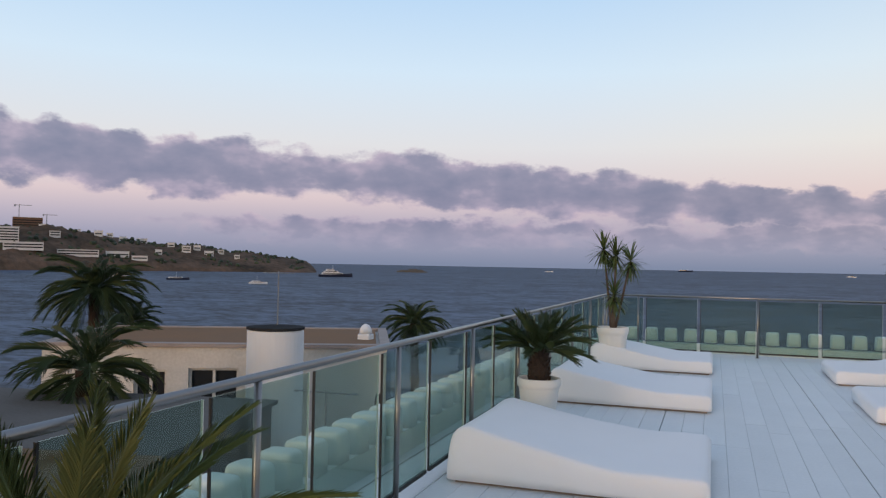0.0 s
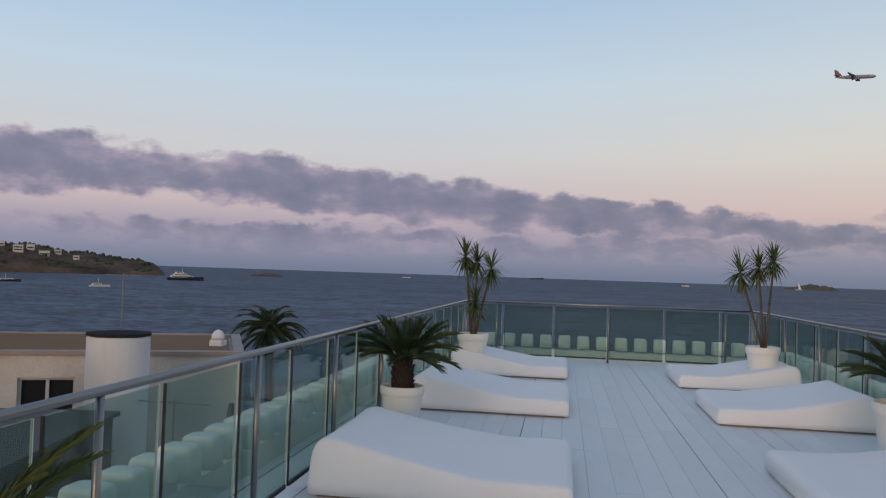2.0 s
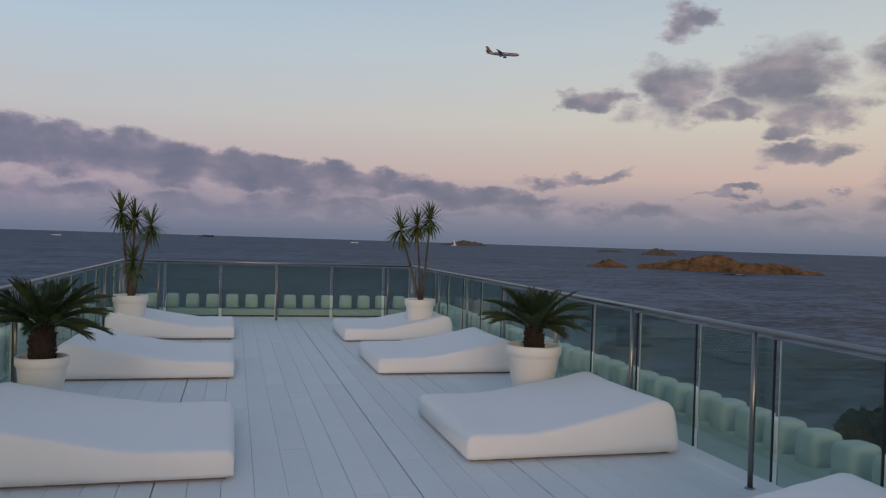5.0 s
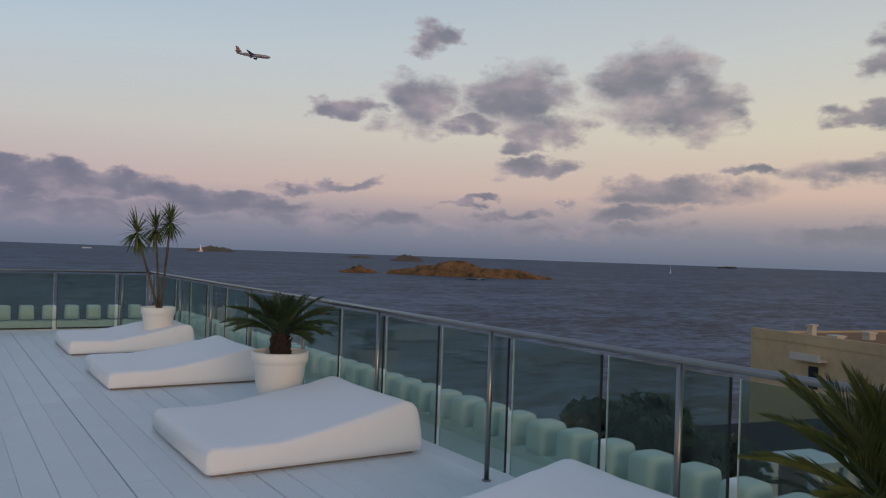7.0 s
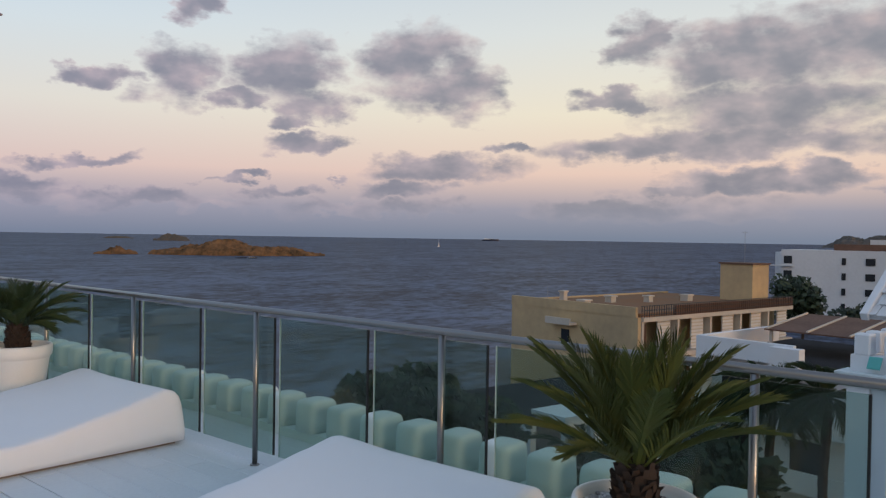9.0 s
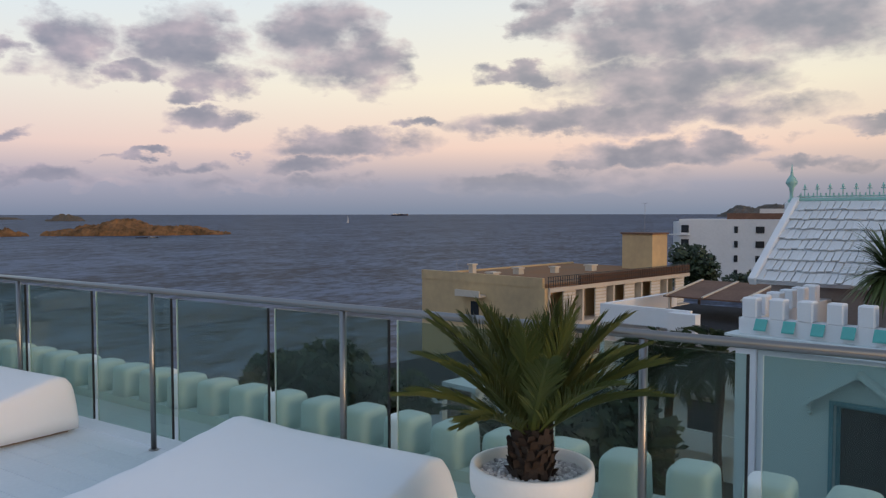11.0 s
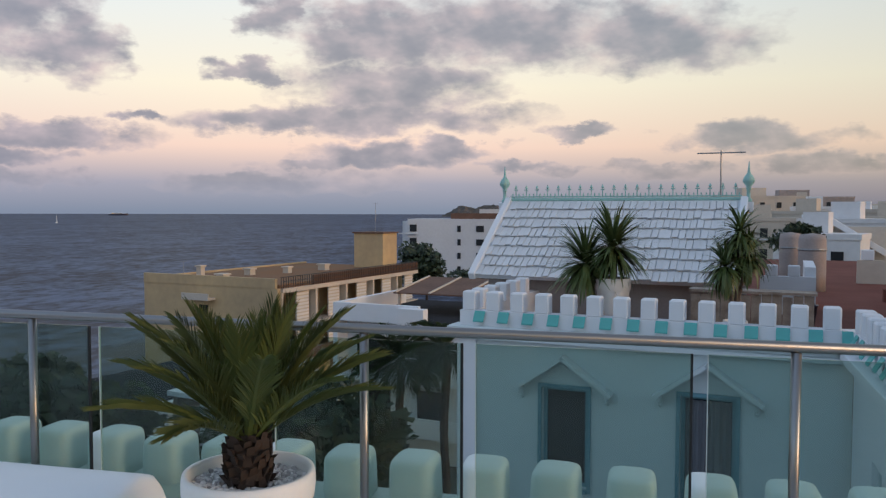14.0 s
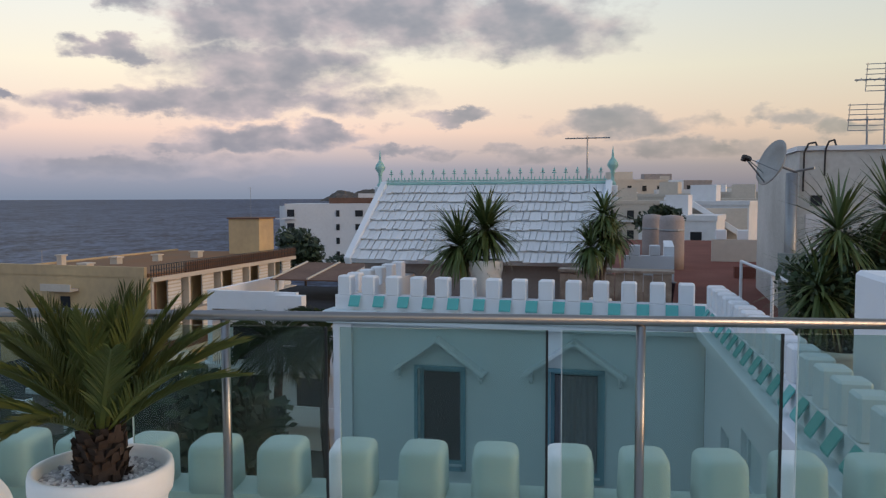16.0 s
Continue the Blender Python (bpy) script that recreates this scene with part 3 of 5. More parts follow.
def boat(name, label, az, rng, length, hull, heading=0.0, cabins=2, mast=0.0, sail=False):
    t = thing(name, label, "boat", pose(rng * math.cos(radians(az)), rng * math.sin(radians(az)), SEA, 0, 0, az - 90 + heading))
    s = Shape()
    L, bm_, fb = length, length * 0.11, length * 0.075
    N = 14
    for i in range(N + 1):
        u = i / N
        w = bm_ * (1 - max(0.0, (u - 0.45) / 0.55) ** 2.2)
        sheer = fb * (1 + 0.55 * u * u)
        x = (u - 0.5) * L
        s.v += [(x, -w, sheer), (x + 0.02 * L * u, -w * 0.75, -0.1), (x + 0.02 * L * u, w * 0.75, -0.1), (x, w, sheer)]
    for i in range(N):
        a, b = i * 4, i * 4 + 4
        s.f += [(a, b, b + 1, a + 1), (a + 1, b + 1, b + 2, a + 2), (a + 2, b + 2, b + 3, a + 3), (a + 3, b + 3, b, a)]
    s.f += [(0, 1, 2, 3), (N * 4, N * 4 + 3, N * 4 + 2, N * 4 + 1)]
    part("hull", s, hull, t)
    z = fb * 1.05
    for k in range(cabins):
        x0, x1 = (-0.40 + 0.06 * k) * L, (0.18 - 0.13 * k) * L
        hh = L * 0.05
        cab = part("cabin", Shape().add([(x0, -bm_ * 0.75, z), (x1 + hh, -bm_ * 0.75, z), (x1, -bm_ * 0.7, z + hh), (x0, -bm_ * 0.7, z + hh),
                                   (x0, bm_ * 0.75, z), (x1 + hh, bm_ * 0.75, z), (x1, bm_ * 0.7, z + hh), (x0, bm_ * 0.7, z + hh)],
                                  [(0, 1, 2, 3), (5, 4, 7, 6), (0, 4, 5, 1), (3, 2, 6, 7), (0, 3, 7, 4), (1, 5, 6, 2)]), M_HULLW, t)
        part("window_band", B(x0 + L * 0.03, x1, -bm_ * 0.78, -bm_ * 0.70, z + hh * 0.35, z + hh * 0.75), M_DARK, cab)
        z += hh * 1.02
    if mast:
        part("mast", Shape().tube((-0.08 * L, 0, fb * 0.6), (-0.08 * L, 0, mast), L * 0.008, L * 0.004, 6), M_HULLW, t)
    if sail:
        part("sail", Shape().add([(-0.07 * L, 0.05, mast * 0.12), (-0.07 * L, 0.05, mast * 0.97), (0.42 * L, 0.3, mast * 0.12), (0.42 * L, 0.45, mast * 0.12), (-0.07 * L, 0.2, mast * 0.12),
                                  (-0.07 * L, 0.2, mast * 0.97)], [(0, 1, 2), (4, 3, 5), (0, 2, 3, 4), (1, 5, 3, 2), (0, 4, 5, 1)]), M_HULLW, t)
    return t


boat("motor_yacht", "dark-hulled motor yacht with white upper decks", 116.77, 805, 34, M_HULLD, 8, 3, 12)
boat("motor_boat", "small white cabin boat at anchor", 122.17, 530, 12, M_HULLW, 15, 2, 5)
boat("motor_boat", "dark wooden fishing boat at anchor", 127.57, 611, 16, M_HULLD, -10, 1, 6)
boat("motor_yacht", "white motor yacht at anchor near the shore", 131.79, 652, 22, M_HULLW, 12, 2, 8)
boat("sailing_boat", "sailing boat with a white sail far out", 41.15, 1171, 8, M_HULLW, 70, 1, 11, True)
boat("sailing_boat", "tiny sailing boat with a white sail near the islet", 74.39, 2342, 16, M_HULLW, 20, 1, 22, True)
boat("motor_boat", "white speedboat far out at sea", 101.35, 1935, 20, M_HULLW, 0, 1)
boat("motor_boat", "white speedboat far out at sea", 81.61, 2240, 22, M_HULLW, 0, 1)
boat("ship", "dark cargo ship on the horizon", 37.42, 3259, 70, M_HULLD, 10, 1)
boat("ship", "dark ship on the horizon", 91.92, 3463, 60, M_HULLD, 4, 1)
boat("motor_boat", "dark dinghy moored near the rocky island", 55.23, 509, 7, M_HULLD, 10, 0)
boat("motor_boat", "small dark dinghy moored near the rocky island", 54.44, 509, 6, M_HULLD, 30, 1)


def airliner(az, el, rng, heading):
    r = radians(az)
    x, y, z = rng * math.cos(radians(el)) * math.cos(r), rng * math.cos(radians(el)) * math.sin(r), rng * math.sin(radians(el))
    t = thing("airliner", "twin-engined passenger airliner coming in to land", "airplane", pose(x, y, z, 0, 0, az - 90) @ pose(0, 0, 0, 0, 4, heading))
    lie = pose(0, 0, 0, 0, 90, 0)
    part("fuselage", Shape().lathe([(0.05, -18.5), (0.8, -15), (1.7, -9), (1.98, -5), (1.98, 12), (1.7, 15.5), (1.0, 17.8), (0.1, 18.8)], 14, lie), M_PLANE, t)
    for s in (-1, 1):
        w = [(4, s * 1.5, -0.8), (-2.5, s * 1.5, -0.8), (-5.5, s * 17, 0.7), (-4.0, s * 17, 0.7)]
        part("wing", Shape().add(w + [(a, b, c + 0.45) for a, b, c in w], [(0, 1, 2, 3), (4, 5, 6, 7), (0, 1, 5, 4), (1, 2, 6, 5), (2, 3, 7, 6), (3, 0, 4, 7)]), M_PLANE, t)
        part("engine", Shape().lathe([(0.7, -2.2), (1.1, -1), (1.15, 1.2), (0.95, 1.9)], 12, pose(2.2, s * 5.8, -2.0) @ lie), M_PLANE, t)
        w = [(-13.5, s * 0.6, 0.8), (-17.5, s * 0.6, 0.8), (-18.5, s * 6.2, 1.2), (-16.8, s * 6.2, 1.2)]
        part("tailplane", Shape().add(w + [(a, b, c + 0.3) for a, b, c in w], [(0, 1, 2, 3), (4, 5, 6, 7), (0, 1, 5, 4), (1, 2, 6, 5), (2, 3, 7, 6), (3, 0, 4, 7)]), M_PLANE, t)
    w = [(-11.5, -0.15, 1.6), (-17.5, -0.15, 1.2), (-19.5, -0.15, 7.6), (-17.0, -0.15, 7.6)]
    part("tail_fin", Shape().add(w + [(a, 0.15, c) for a, b, c in w], [(0, 1, 2, 3), (4, 5, 6, 7), (0, 1, 5, 4), (1, 2, 6, 5), (2, 3, 7, 6), (3, 0, 4, 7)]), M_PLANER, t)


airliner(71.32, 13.45, 900, -6)

# ---- our roof terrace ----
body = thing("terrace_building", "white rendered hotel block carrying the roof terrace", "building", kind="structure")
part("block", B(-2.78, 4.2, -7, 16.7, -13.5, -0.12), M_WHITE, body)

PARX, PARL, PARF = 4.08, -2.86, 16.6
parapet = thing("parapet", "mint-white crenellated parapet outside the glass railing", "parapet", kind="structure")
part("parapet_wall", B(PARX - 0.13, PARX + 0.13, -1.25, PARF + 0.13, -0.6, 0.071), M_MINT, parapet)
part("parapet_wall", B(PARL - 0.13, PARL + 0.13, -7, PARF + 0.13, -0.6, 0.09), M_MINT, parapet)
part("parapet_wall", B(PARL + 0.132, PARX - 0.132, PARF - 0.13, PARF + 0.13, -0.6, 0.138), M_MINT, parapet)
mer = Shape()
mw, md, MN = 0.122, 0.14, 20
for z, a in ((0, 1), (0.10, 0.985), (0.196, 0.965), (0.222, 0.93), (0.238, 0.85), (0.247, 0.70), (0.250, 0.40)):
    for i in range(MN):
        c_, s_ = math.cos(2 * math.pi * (i + 0.5) / MN), math.sin(2 * math.pi * (i + 0.5) / MN)
        mer.v.append((math.copysign(abs(c_) ** 0.42, c_) * a * mw, math.copysign(abs(s_) ** 0.42, s_) * a * md, z))
mer.f = [(k * MN + i, k * MN + (i + 1) % MN, (k + 1) * MN + (i + 1) % MN, (k + 1) * MN + i) for k in range(6) for i in range(MN)] + [tuple(range(6 * MN, 7 * MN)), tuple(range(MN - 1, -1, -1))]
ME_MER = mer.mesh("merlon", M_MINT, True)
PITCH = 0.366
k = 0
while 2.02 - 9 * PITCH + k * PITCH < PARF - 0.1:
    y = 2.02 - 9 * PITCH + k * PITCH
    part("merlon", ME_MER, None, parapet, at=pose(PARX, y, 0.066, random.uniform(-0.8, 0.8), random.uniform(-0.8, 0.8), 90 + random.uniform(-2, 2)))
    part("merlon", ME_MER, None, parapet, at=pose(PARL, y, 0.085, 0, 0, 90 + random.uniform(-2, 2)))
    k += 1
for k in range(-6, 8):
    x = 0.62 + k * 0.375
    if PARL + 0.3 < x < PARX - 0.3:
        part("merlon", ME_MER, None, parapet, at=pose(x, PARF, 0.175, 0, 0, random.uniform(-2, 2)))

# glass railings
M_GEDGE = paint("pale_glass_edge", (0.55, 0.62, 0.60), 0.3, 0.05, 5, 60, 0.0)
RL, RR, RF = -2.05, 3.32, 15.78


def railing(label, a, b, posts, gaps, out):
    """Posts and gaps are distances from a along the way to b; out: the way to the outer side."""
    a, b, out = Vector(a), Vector(b), Vector(out)
    d = (b - a).normalized()
    L = (b - a).length
    up = Vector((0, 0, 1))
    t = thing("glass_railing", label, "railing", Matrix.Translation(a), group="terrace railings")
    part("top_rail", Shape().tube(d * -0.02 + up * 1.085, d * (L + 0.02) + up * 1.085, 0.021, n=14), M_STEEL, t, "brushed steel tube handrail", smooth=True)
    post = Shape().tube((0, 0, 0.0), (0, 0, 1.065), 0.019, n=12).lathe([(0.034, 0.0), (0.034, 0.006), (0.020, 0.010)], 12).mesh("post", M_STEEL, True)
    for p in posts:
        part("post", post, None, t, at=Matrix.Translation(d * p))
    rot = Matrix((d, out, up)).transposed().to_4x4()
    for g0, g1 in zip(gaps, gaps[1:]):
        w0, w1 = g0 + 0.032, g1 - 0.032
        pan = part("glass_panel", B(w0, w1, 0.035, 0.045, 0.09, 1.035, rot), M_GLASS, t, "pale green safety glass")
        pan.visible_shadow = False
        # bare glass edges, one black and one pale: how they catch light, as colour
        part("dark_glass_edge", B(w0 - 0.007, w0 + 0.003, 0.034, 0.047, 0.09, 1.035, rot), M_EDGE, pan)
        part("glass_edge", B(w1 + 0.001, w1 + 0.004, 0.034, 0.046, 0.09, 1.035, rot), M_GEDGE, pan)
        # black strip below the glass stands in for the deck edge's shadow
        if out.x < 0.5:
            part("bottom_shadow_strip", B(w0, w1, 0.030, 0.050, 0.060, 0.089, rot), M_EDGE, pan)
    return t


ys = [3.36 + 1.705 * k for k in range(-4, 8)]
railing("steel and green glass railing along the deck edge", (RR, -4, 0), (RR, RF, 0), [y + 4 for y in ys if -4 < y < RF - 0.3], [1.205 + 0.918 * k + 4 for k in range(-5, 16)] + [RF + 3.98], (1, 0, 0))
railing("steel and green glass railing above the neighbouring houses", (RL, -4, 0), (RL, RF, 0), [y + 4 for y in ys if -4 < y < RF - 0.3], [3.03 + 0.914 * k + 4 for k in range(-7, 14)] + [RF + 3.98], (-1, 0, 0))
railing("steel and green glass railing at the seaward end", (RL, RF, 0), (RR, RF, 0), [0.0, 0.6, 2.74, 4.89, RR - RL], [0.02, 0.72, 1.71, 2.74, 3.79, 4.81, RR - RL - 0.02], (0, 1, 0))

# deck boards
deck = thing("floor", "white painted timber deck boards with dark joints", "deck", kind="structure")
part("deck_base", B(-2.5, 3.85, -4.2, 16.2, -0.12, -0.030), M_GROOVE, deck)

# ---- daybeds ----


def daybed_mesh(seed):
    """Along x from the foot (0) to the raised head (1.86), 1.62 deep along y; softly rounded and a little uneven."""
    L, D = 1.86, 1.64
    s = Shape()
    xs = [0.0, 0.006, 0.02, 0.05, 0.10] + [0.16 + 0.062 * k for k in range(26)] + [1.76, 1.81, 1.84, 1.854, L]
    nx = len(xs) - 1

    def top(x):
        h = 0.20 + 0.205 * max(0.0, min(1.0, (x - 0.55) / 1.17)) ** 1.25
        if x > 1.70:
            h -= 0.05 * ((x - 1.70) / 0.16) ** 2
        return h
    for x in xs:
        h = top(x)
        e = min(x, L - x)
        h -= 0.045 * max(0.0, 1 - e / 0.05) ** 2
        lean = 0.10 * (h - 0.17) / 0.25 if h > 0.17 else 0.0
        half = [(0.0, 0.026), (-0.006, h * 0.3), (lean * 0.5, h * 0.65), (lean * 0.9, h - 0.045), (0.004 + lean, h - 0.022), (0.018 + lean, h - 0.006), (0.045 + lean, h), (0.14 + lean, h), (D * 0.33, h - 0.006)]
        ring = half + [(D - y, z) for y, z in reversed(half)]
        cin = 0.03 * max(0.0, 1 - e / 0.05) ** 2
        for y, z in ring:
            side = 1 if y > D / 2 else -1
            w = noise.noise(Vector((x * 2.4, y * 2.4, z * 5 + seed * 3.1))) * 0.010 + noise.noise(Vector((x * 7, y * 4, z * 26 + seed))) * 0.007
            fold = noise.noise(Vector((x * 15 + seed, side * 3.0, z * 3))) * 0.010 if z < h - 0.03 else 0.0
            s.v.append((x + w * 0.4, y - side * cin + side * (w * 0.6 + fold), max(0.02, z + w * (0.8 if z > 0.05 else 0.1))))
    m = len(ring)
    for i in range(nx):
        for j in range(m - 1):
            a = i * m + j
            s.f.append((a, a + 1, a + m + 1, a + m))
        s.f.append((i * m + m - 1, i * m, (i + 1) * m, (i + 1) * m + m - 1))
    s.f += [tuple(range(m)), tuple(range(nx * m + m - 1, nx * m - 1, -1))]
    return s


def daybed(x, y, mirror, seed):
    t = thing("daybed", "low daybed with a fitted white cover and raised head", "daybed", pose(x, y, 0), group="daybeds on the deck")
    s = daybed_mesh(seed)
    if mirror:
        s.v = [(-a, b, c) for a, b, c in s.v]
    else:
        s.v = [(a * 0.937, b, c) for a, b, c in s.v]
    part("cover", s, M_COVER, t, "white cotton cover with soft creases", smooth=True)
    sx = -1 if mirror else 1
    part("base", B(min(0.05 * sx, 1.80 * sx), max(0.05 * sx, 1.80 * sx) if mirror else 1.67, 0.05, 1.59, 0.0, 0.028), M_BASE, t, "brown timber base")
    return t


for n_, (yl, yr) in enumerate(((2.20, 2.56), (5.77, 5.92), (9.50, 9.62), (12.88, 12.60))):
    daybed(-0.08, yl, True, n_ + 1)
    daybed(1.57, yr, False, n_ + 11)

# ---- potted plants ----


def frond_mesh(name, length, lift, droop, n, leaf, width, mat, vee=28, sweep=50, seed=0, bare=0.12):
    """A feather leaf along +x: a rachis and two rows of narrow leaflets."""
    rnd = random.Random(seed)
    s = Shape()
    p, pts = Vector((0, 0, 0)), []
    steps = 16
    for i in range(steps + 1):
        a = radians(lift - droop * (i / steps) ** 1.3)
        pts.append((p.copy(), a))
        p += Vector((math.cos(a), 0, math.sin(a))) * (length / steps)
    for (a, _), (b, _), i in zip(pts, pts[1:], range(steps)):
        r0, r1 = 0.016 * length * (1 - i / steps * 0.8), 0.016 * length * (1 - (i + 1) / steps * 0.8)
        s.add([(a.x, -r0, a.z), (a.x, 0, a.z + r0), (a.x, r0, a.z), (b.x, -r1, b.z), (b.x, 0, b.z + r1), (b.x, r1, b.z)], [(0, 1, 4, 3), (1, 2, 5, 4), (2, 0, 3, 5)])
    for k in range(n):
        u = bare + (1 - bare) * (k + 0.5) / n
        f = u * steps
        i = min(steps - 1, int(f))
        c = pts[i][0].lerp(pts[i + 1][0], f - i)
        a = pts[i][1]
        fw = Vector((math.cos(a), 0, math.sin(a)))
        up = Vector((-math.sin(a), 0, math.cos(a)))
        ll = leaf * (0.45 + 0.9 * math.sin(math.pi * min(1.0, u * 0.85 + 0.12)) ** 0.8) * rnd.uniform(0.85, 1.1)
        for sd in (-1, 1):
            sw = radians(sweep + 22 * u + rnd.uniform(-6, 6))
            vv = radians(vee + rnd.uniform(-8, 8))
            d = fw * math.sin(sw) + (Vector((0, sd, 0)) * math.cos(vv) + up * math.sin(vv)) * math.cos(sw)
            w = fw * (width * 0.5)
            m_ = c + d * ll * 0.45
            tip = c + d * ll + Vector((0, 0, -0.16 * ll))
            s.add([c - w * 0.5, m_ - w, tip, m_ + w, c + w * 0.5], [(0, 1, 2), (0, 2, 4), (4, 2, 3)])
    return s.mesh(name, mat, False, fix=False)


def pot_parts(t, r, h):
    pot = part("pot", Shape().lathe([(r * 0.66, 0.0), (r * 0.70, 0.012), (r * 0.93, h * 0.80), (r * 0.95, h * 0.82), (r * 1.0, h * 0.84), (r * 1.02, h * 0.90), (r * 1.02, h * 0.97), (r, h), (r * 0.93, h), (r * 0.90, h * 0.97), (r * 0.88, h * 0.86), (0.01, h * 0.86)], 40, cap=True), M_POT, t, "round white planter with a thick rim", smooth=True)
    part("soil", Shape().lathe([(r * 0.89, h * 0.85), (r * 0.885, h * 0.905), (0.01, h * 0.915)], 24), M_SOIL, t, "dark potting soil", smooth=True)


def cycad(x, y, r, h, trunk_h, trunk_r, flen, count, lift, droop, mat, seed, label, pebbles=0, leaf=0.16, turn=0.0, lw=0.013, npair=34):
    t = thing("potted_cycad", label, "potted plant", pose(x, y, 0, 0, 0, turn), group="plants on the deck")
    pot_parts(t, r, h)
    rnd = random.Random(seed)
    z0 = h * 0.9
    tr = Shape().lathe([(trunk_r * 0.92, z0), (trunk_r * 1.05, z0 + trunk_h * 0.3), (trunk_r, z0 + trunk_h * 0.7), (trunk_r * 0.7, z0 + trunk_h), (0.01, z0 + trunk_h * 1.06)], 14)
    for k in range(90):
        a, zz = k * 2.399963, z0 + trunk_h * (0.03 + 0.95 * k / 90)
        rr = trunk_r * (1.0 if k < 65 else 0.85)
        m = Matrix.Translation((rr * math.cos(a), rr * math.sin(a), zz)) @ pose(0, 0, 0, 0, 0, math.degrees(a)) @ pose(0, 0, 0, rnd.uniform(-25, 25), -50 + rnd.uniform(-30, 20), rnd.uniform(-20, 20))
        tr.add([(0, -0.018, -0.012), (0, 0.018, -0.012), (0.036, 0.012, 0.0), (0.036, -0.012, 0.0), (0, 0, 0.016)], [(0, 1, 2, 3), (0, 3, 4), (1, 4, 2), (2, 4, 3)], m)
    part("trunk", tr, M_BARK, t, "stubby scaly brown trunk", fix=False)
    vs = [frond_mesh("frond", flen * q, li, dr, npair, leaf, lw, mat, seed=seed + i) for i, (q, li, dr) in enumerate(((1.0, lift, droop), (0.95, lift - 10, droop + 6), (0.88, lift + 14, droop - 12), (0.72, lift + 28, droop - 22), (0.9, lift - 20, droop + 6)))]
    for k in range(count):
        u = k / count
        a = math.degrees(k * 2.399963) + rnd.uniform(-8, 8)
        v = vs[3] if u > 0.86 else vs[2] if u > 0.62 else vs[0] if u > 0.34 else vs[1] if u > 0.14 else vs[4]
        rr = trunk_r * 0.5
        part("frond", v, None, t, at=pose(rr * math.cos(radians(a)), rr * math.sin(radians(a)), z0 + trunk_h * (0.86 + 0.16 * u), 0, 0, a) @ pose(0, 0, 0, rnd.uniform(-8, 8), rnd.uniform(-9, 5), 0))
    if pebbles:
        pe, n = Shape(), 0
        while n < pebbles:
            px, py = rnd.uniform(-r, r), rnd.uniform(-r, r)
            d = math.hypot(px, py)
            if d > r * 0.86 or d < trunk_r * 0.95 or (d < trunk_r * 1.5 and rnd.random() < 0.5):
                continue
            n += 1
            k_ = rnd.uniform(0.7, 1.3)
            pe.lathe([(0.004, -0.006), (0.011, 0.0), (0.009, 0.006), (0.003, 0.009)], 6, pose(px, py, h * 0.915 + 0.006, rnd.uniform(-40, 40), rnd.uniform(-40, 40), rnd.uniform(0, 360)) @ Matrix.Diagonal((k_ * rnd.uniform(0.8, 1.4), k_, k_, 1)))
        tagged(part("gravel", pe, M_PEBBLE, t, "white and grey pebbles", smooth=True, fix=False), kind="stuff")
    return t


cycad(2.77, 1.90, 0.238, 0.63, 0.20, 0.075, 0.565, 32, 56, 30, M_FROND, 21, "large green cycad in a white pebble-topped planter", pebbles=800, leaf=0.125, lw=0.0095, npair=56)
cycad(-1.72, 1.88, 0.27, 0.52, 0.18, 0.088, 0.80, 20, 46, 42, M_FROND, 31, "large green cycad in a white planter", leaf=0.12, lw=0.013, npair=62)
cycad(2.84, 7.90, 0.275, 0.60, 0.24, 0.085, 0.54, 34, 40, 40, M_FROND_D, 41, "dark green cycad with a squat trunk in a white planter", leaf=0.14)
cycad(-1.72, 8.0, 0.215, 0.50, 0.34, 0.095, 0.55, 44, 36, 38, M_FROND_D, 51, "dense dark green cycad in a white planter", leaf=0.14)


def strap_head(s, centre, n, length, width, seed, low=-40, high=85, sag=0.35):
    """A rosette of long narrow leaves added to s."""
    rnd = random.Random(seed)
    for k in range(n):
        a = rnd.uniform(0, 2 * math.pi)
        e = radians(low + (high - low) * (k / n) ** 1.25 + rnd.uniform(-8, 8))
        L = length * rnd.uniform(0.75, 1.1)
        hd = Vector((math.cos(a), math.sin(a), 0))
        sd = Vector((-math.sin(a), math.cos(a), 0))
        p, row = Vector(centre), []
        for i in range(5):
            w = width * (0.55, 1.0, 0.9, 0.6, 0.06)[i] * 0.5
            row += [p - sd * w, p + sd * w]
            ee = e - sag * i * 0.55
            p = p + (hd * math.cos(ee) + Vector((0, 0, math.sin(ee)))) * (L / 4)
        s.add(row, [(2 * i, 2 * i + 1, 2 * i + 3, 2 * i + 2) for i in range(4)])


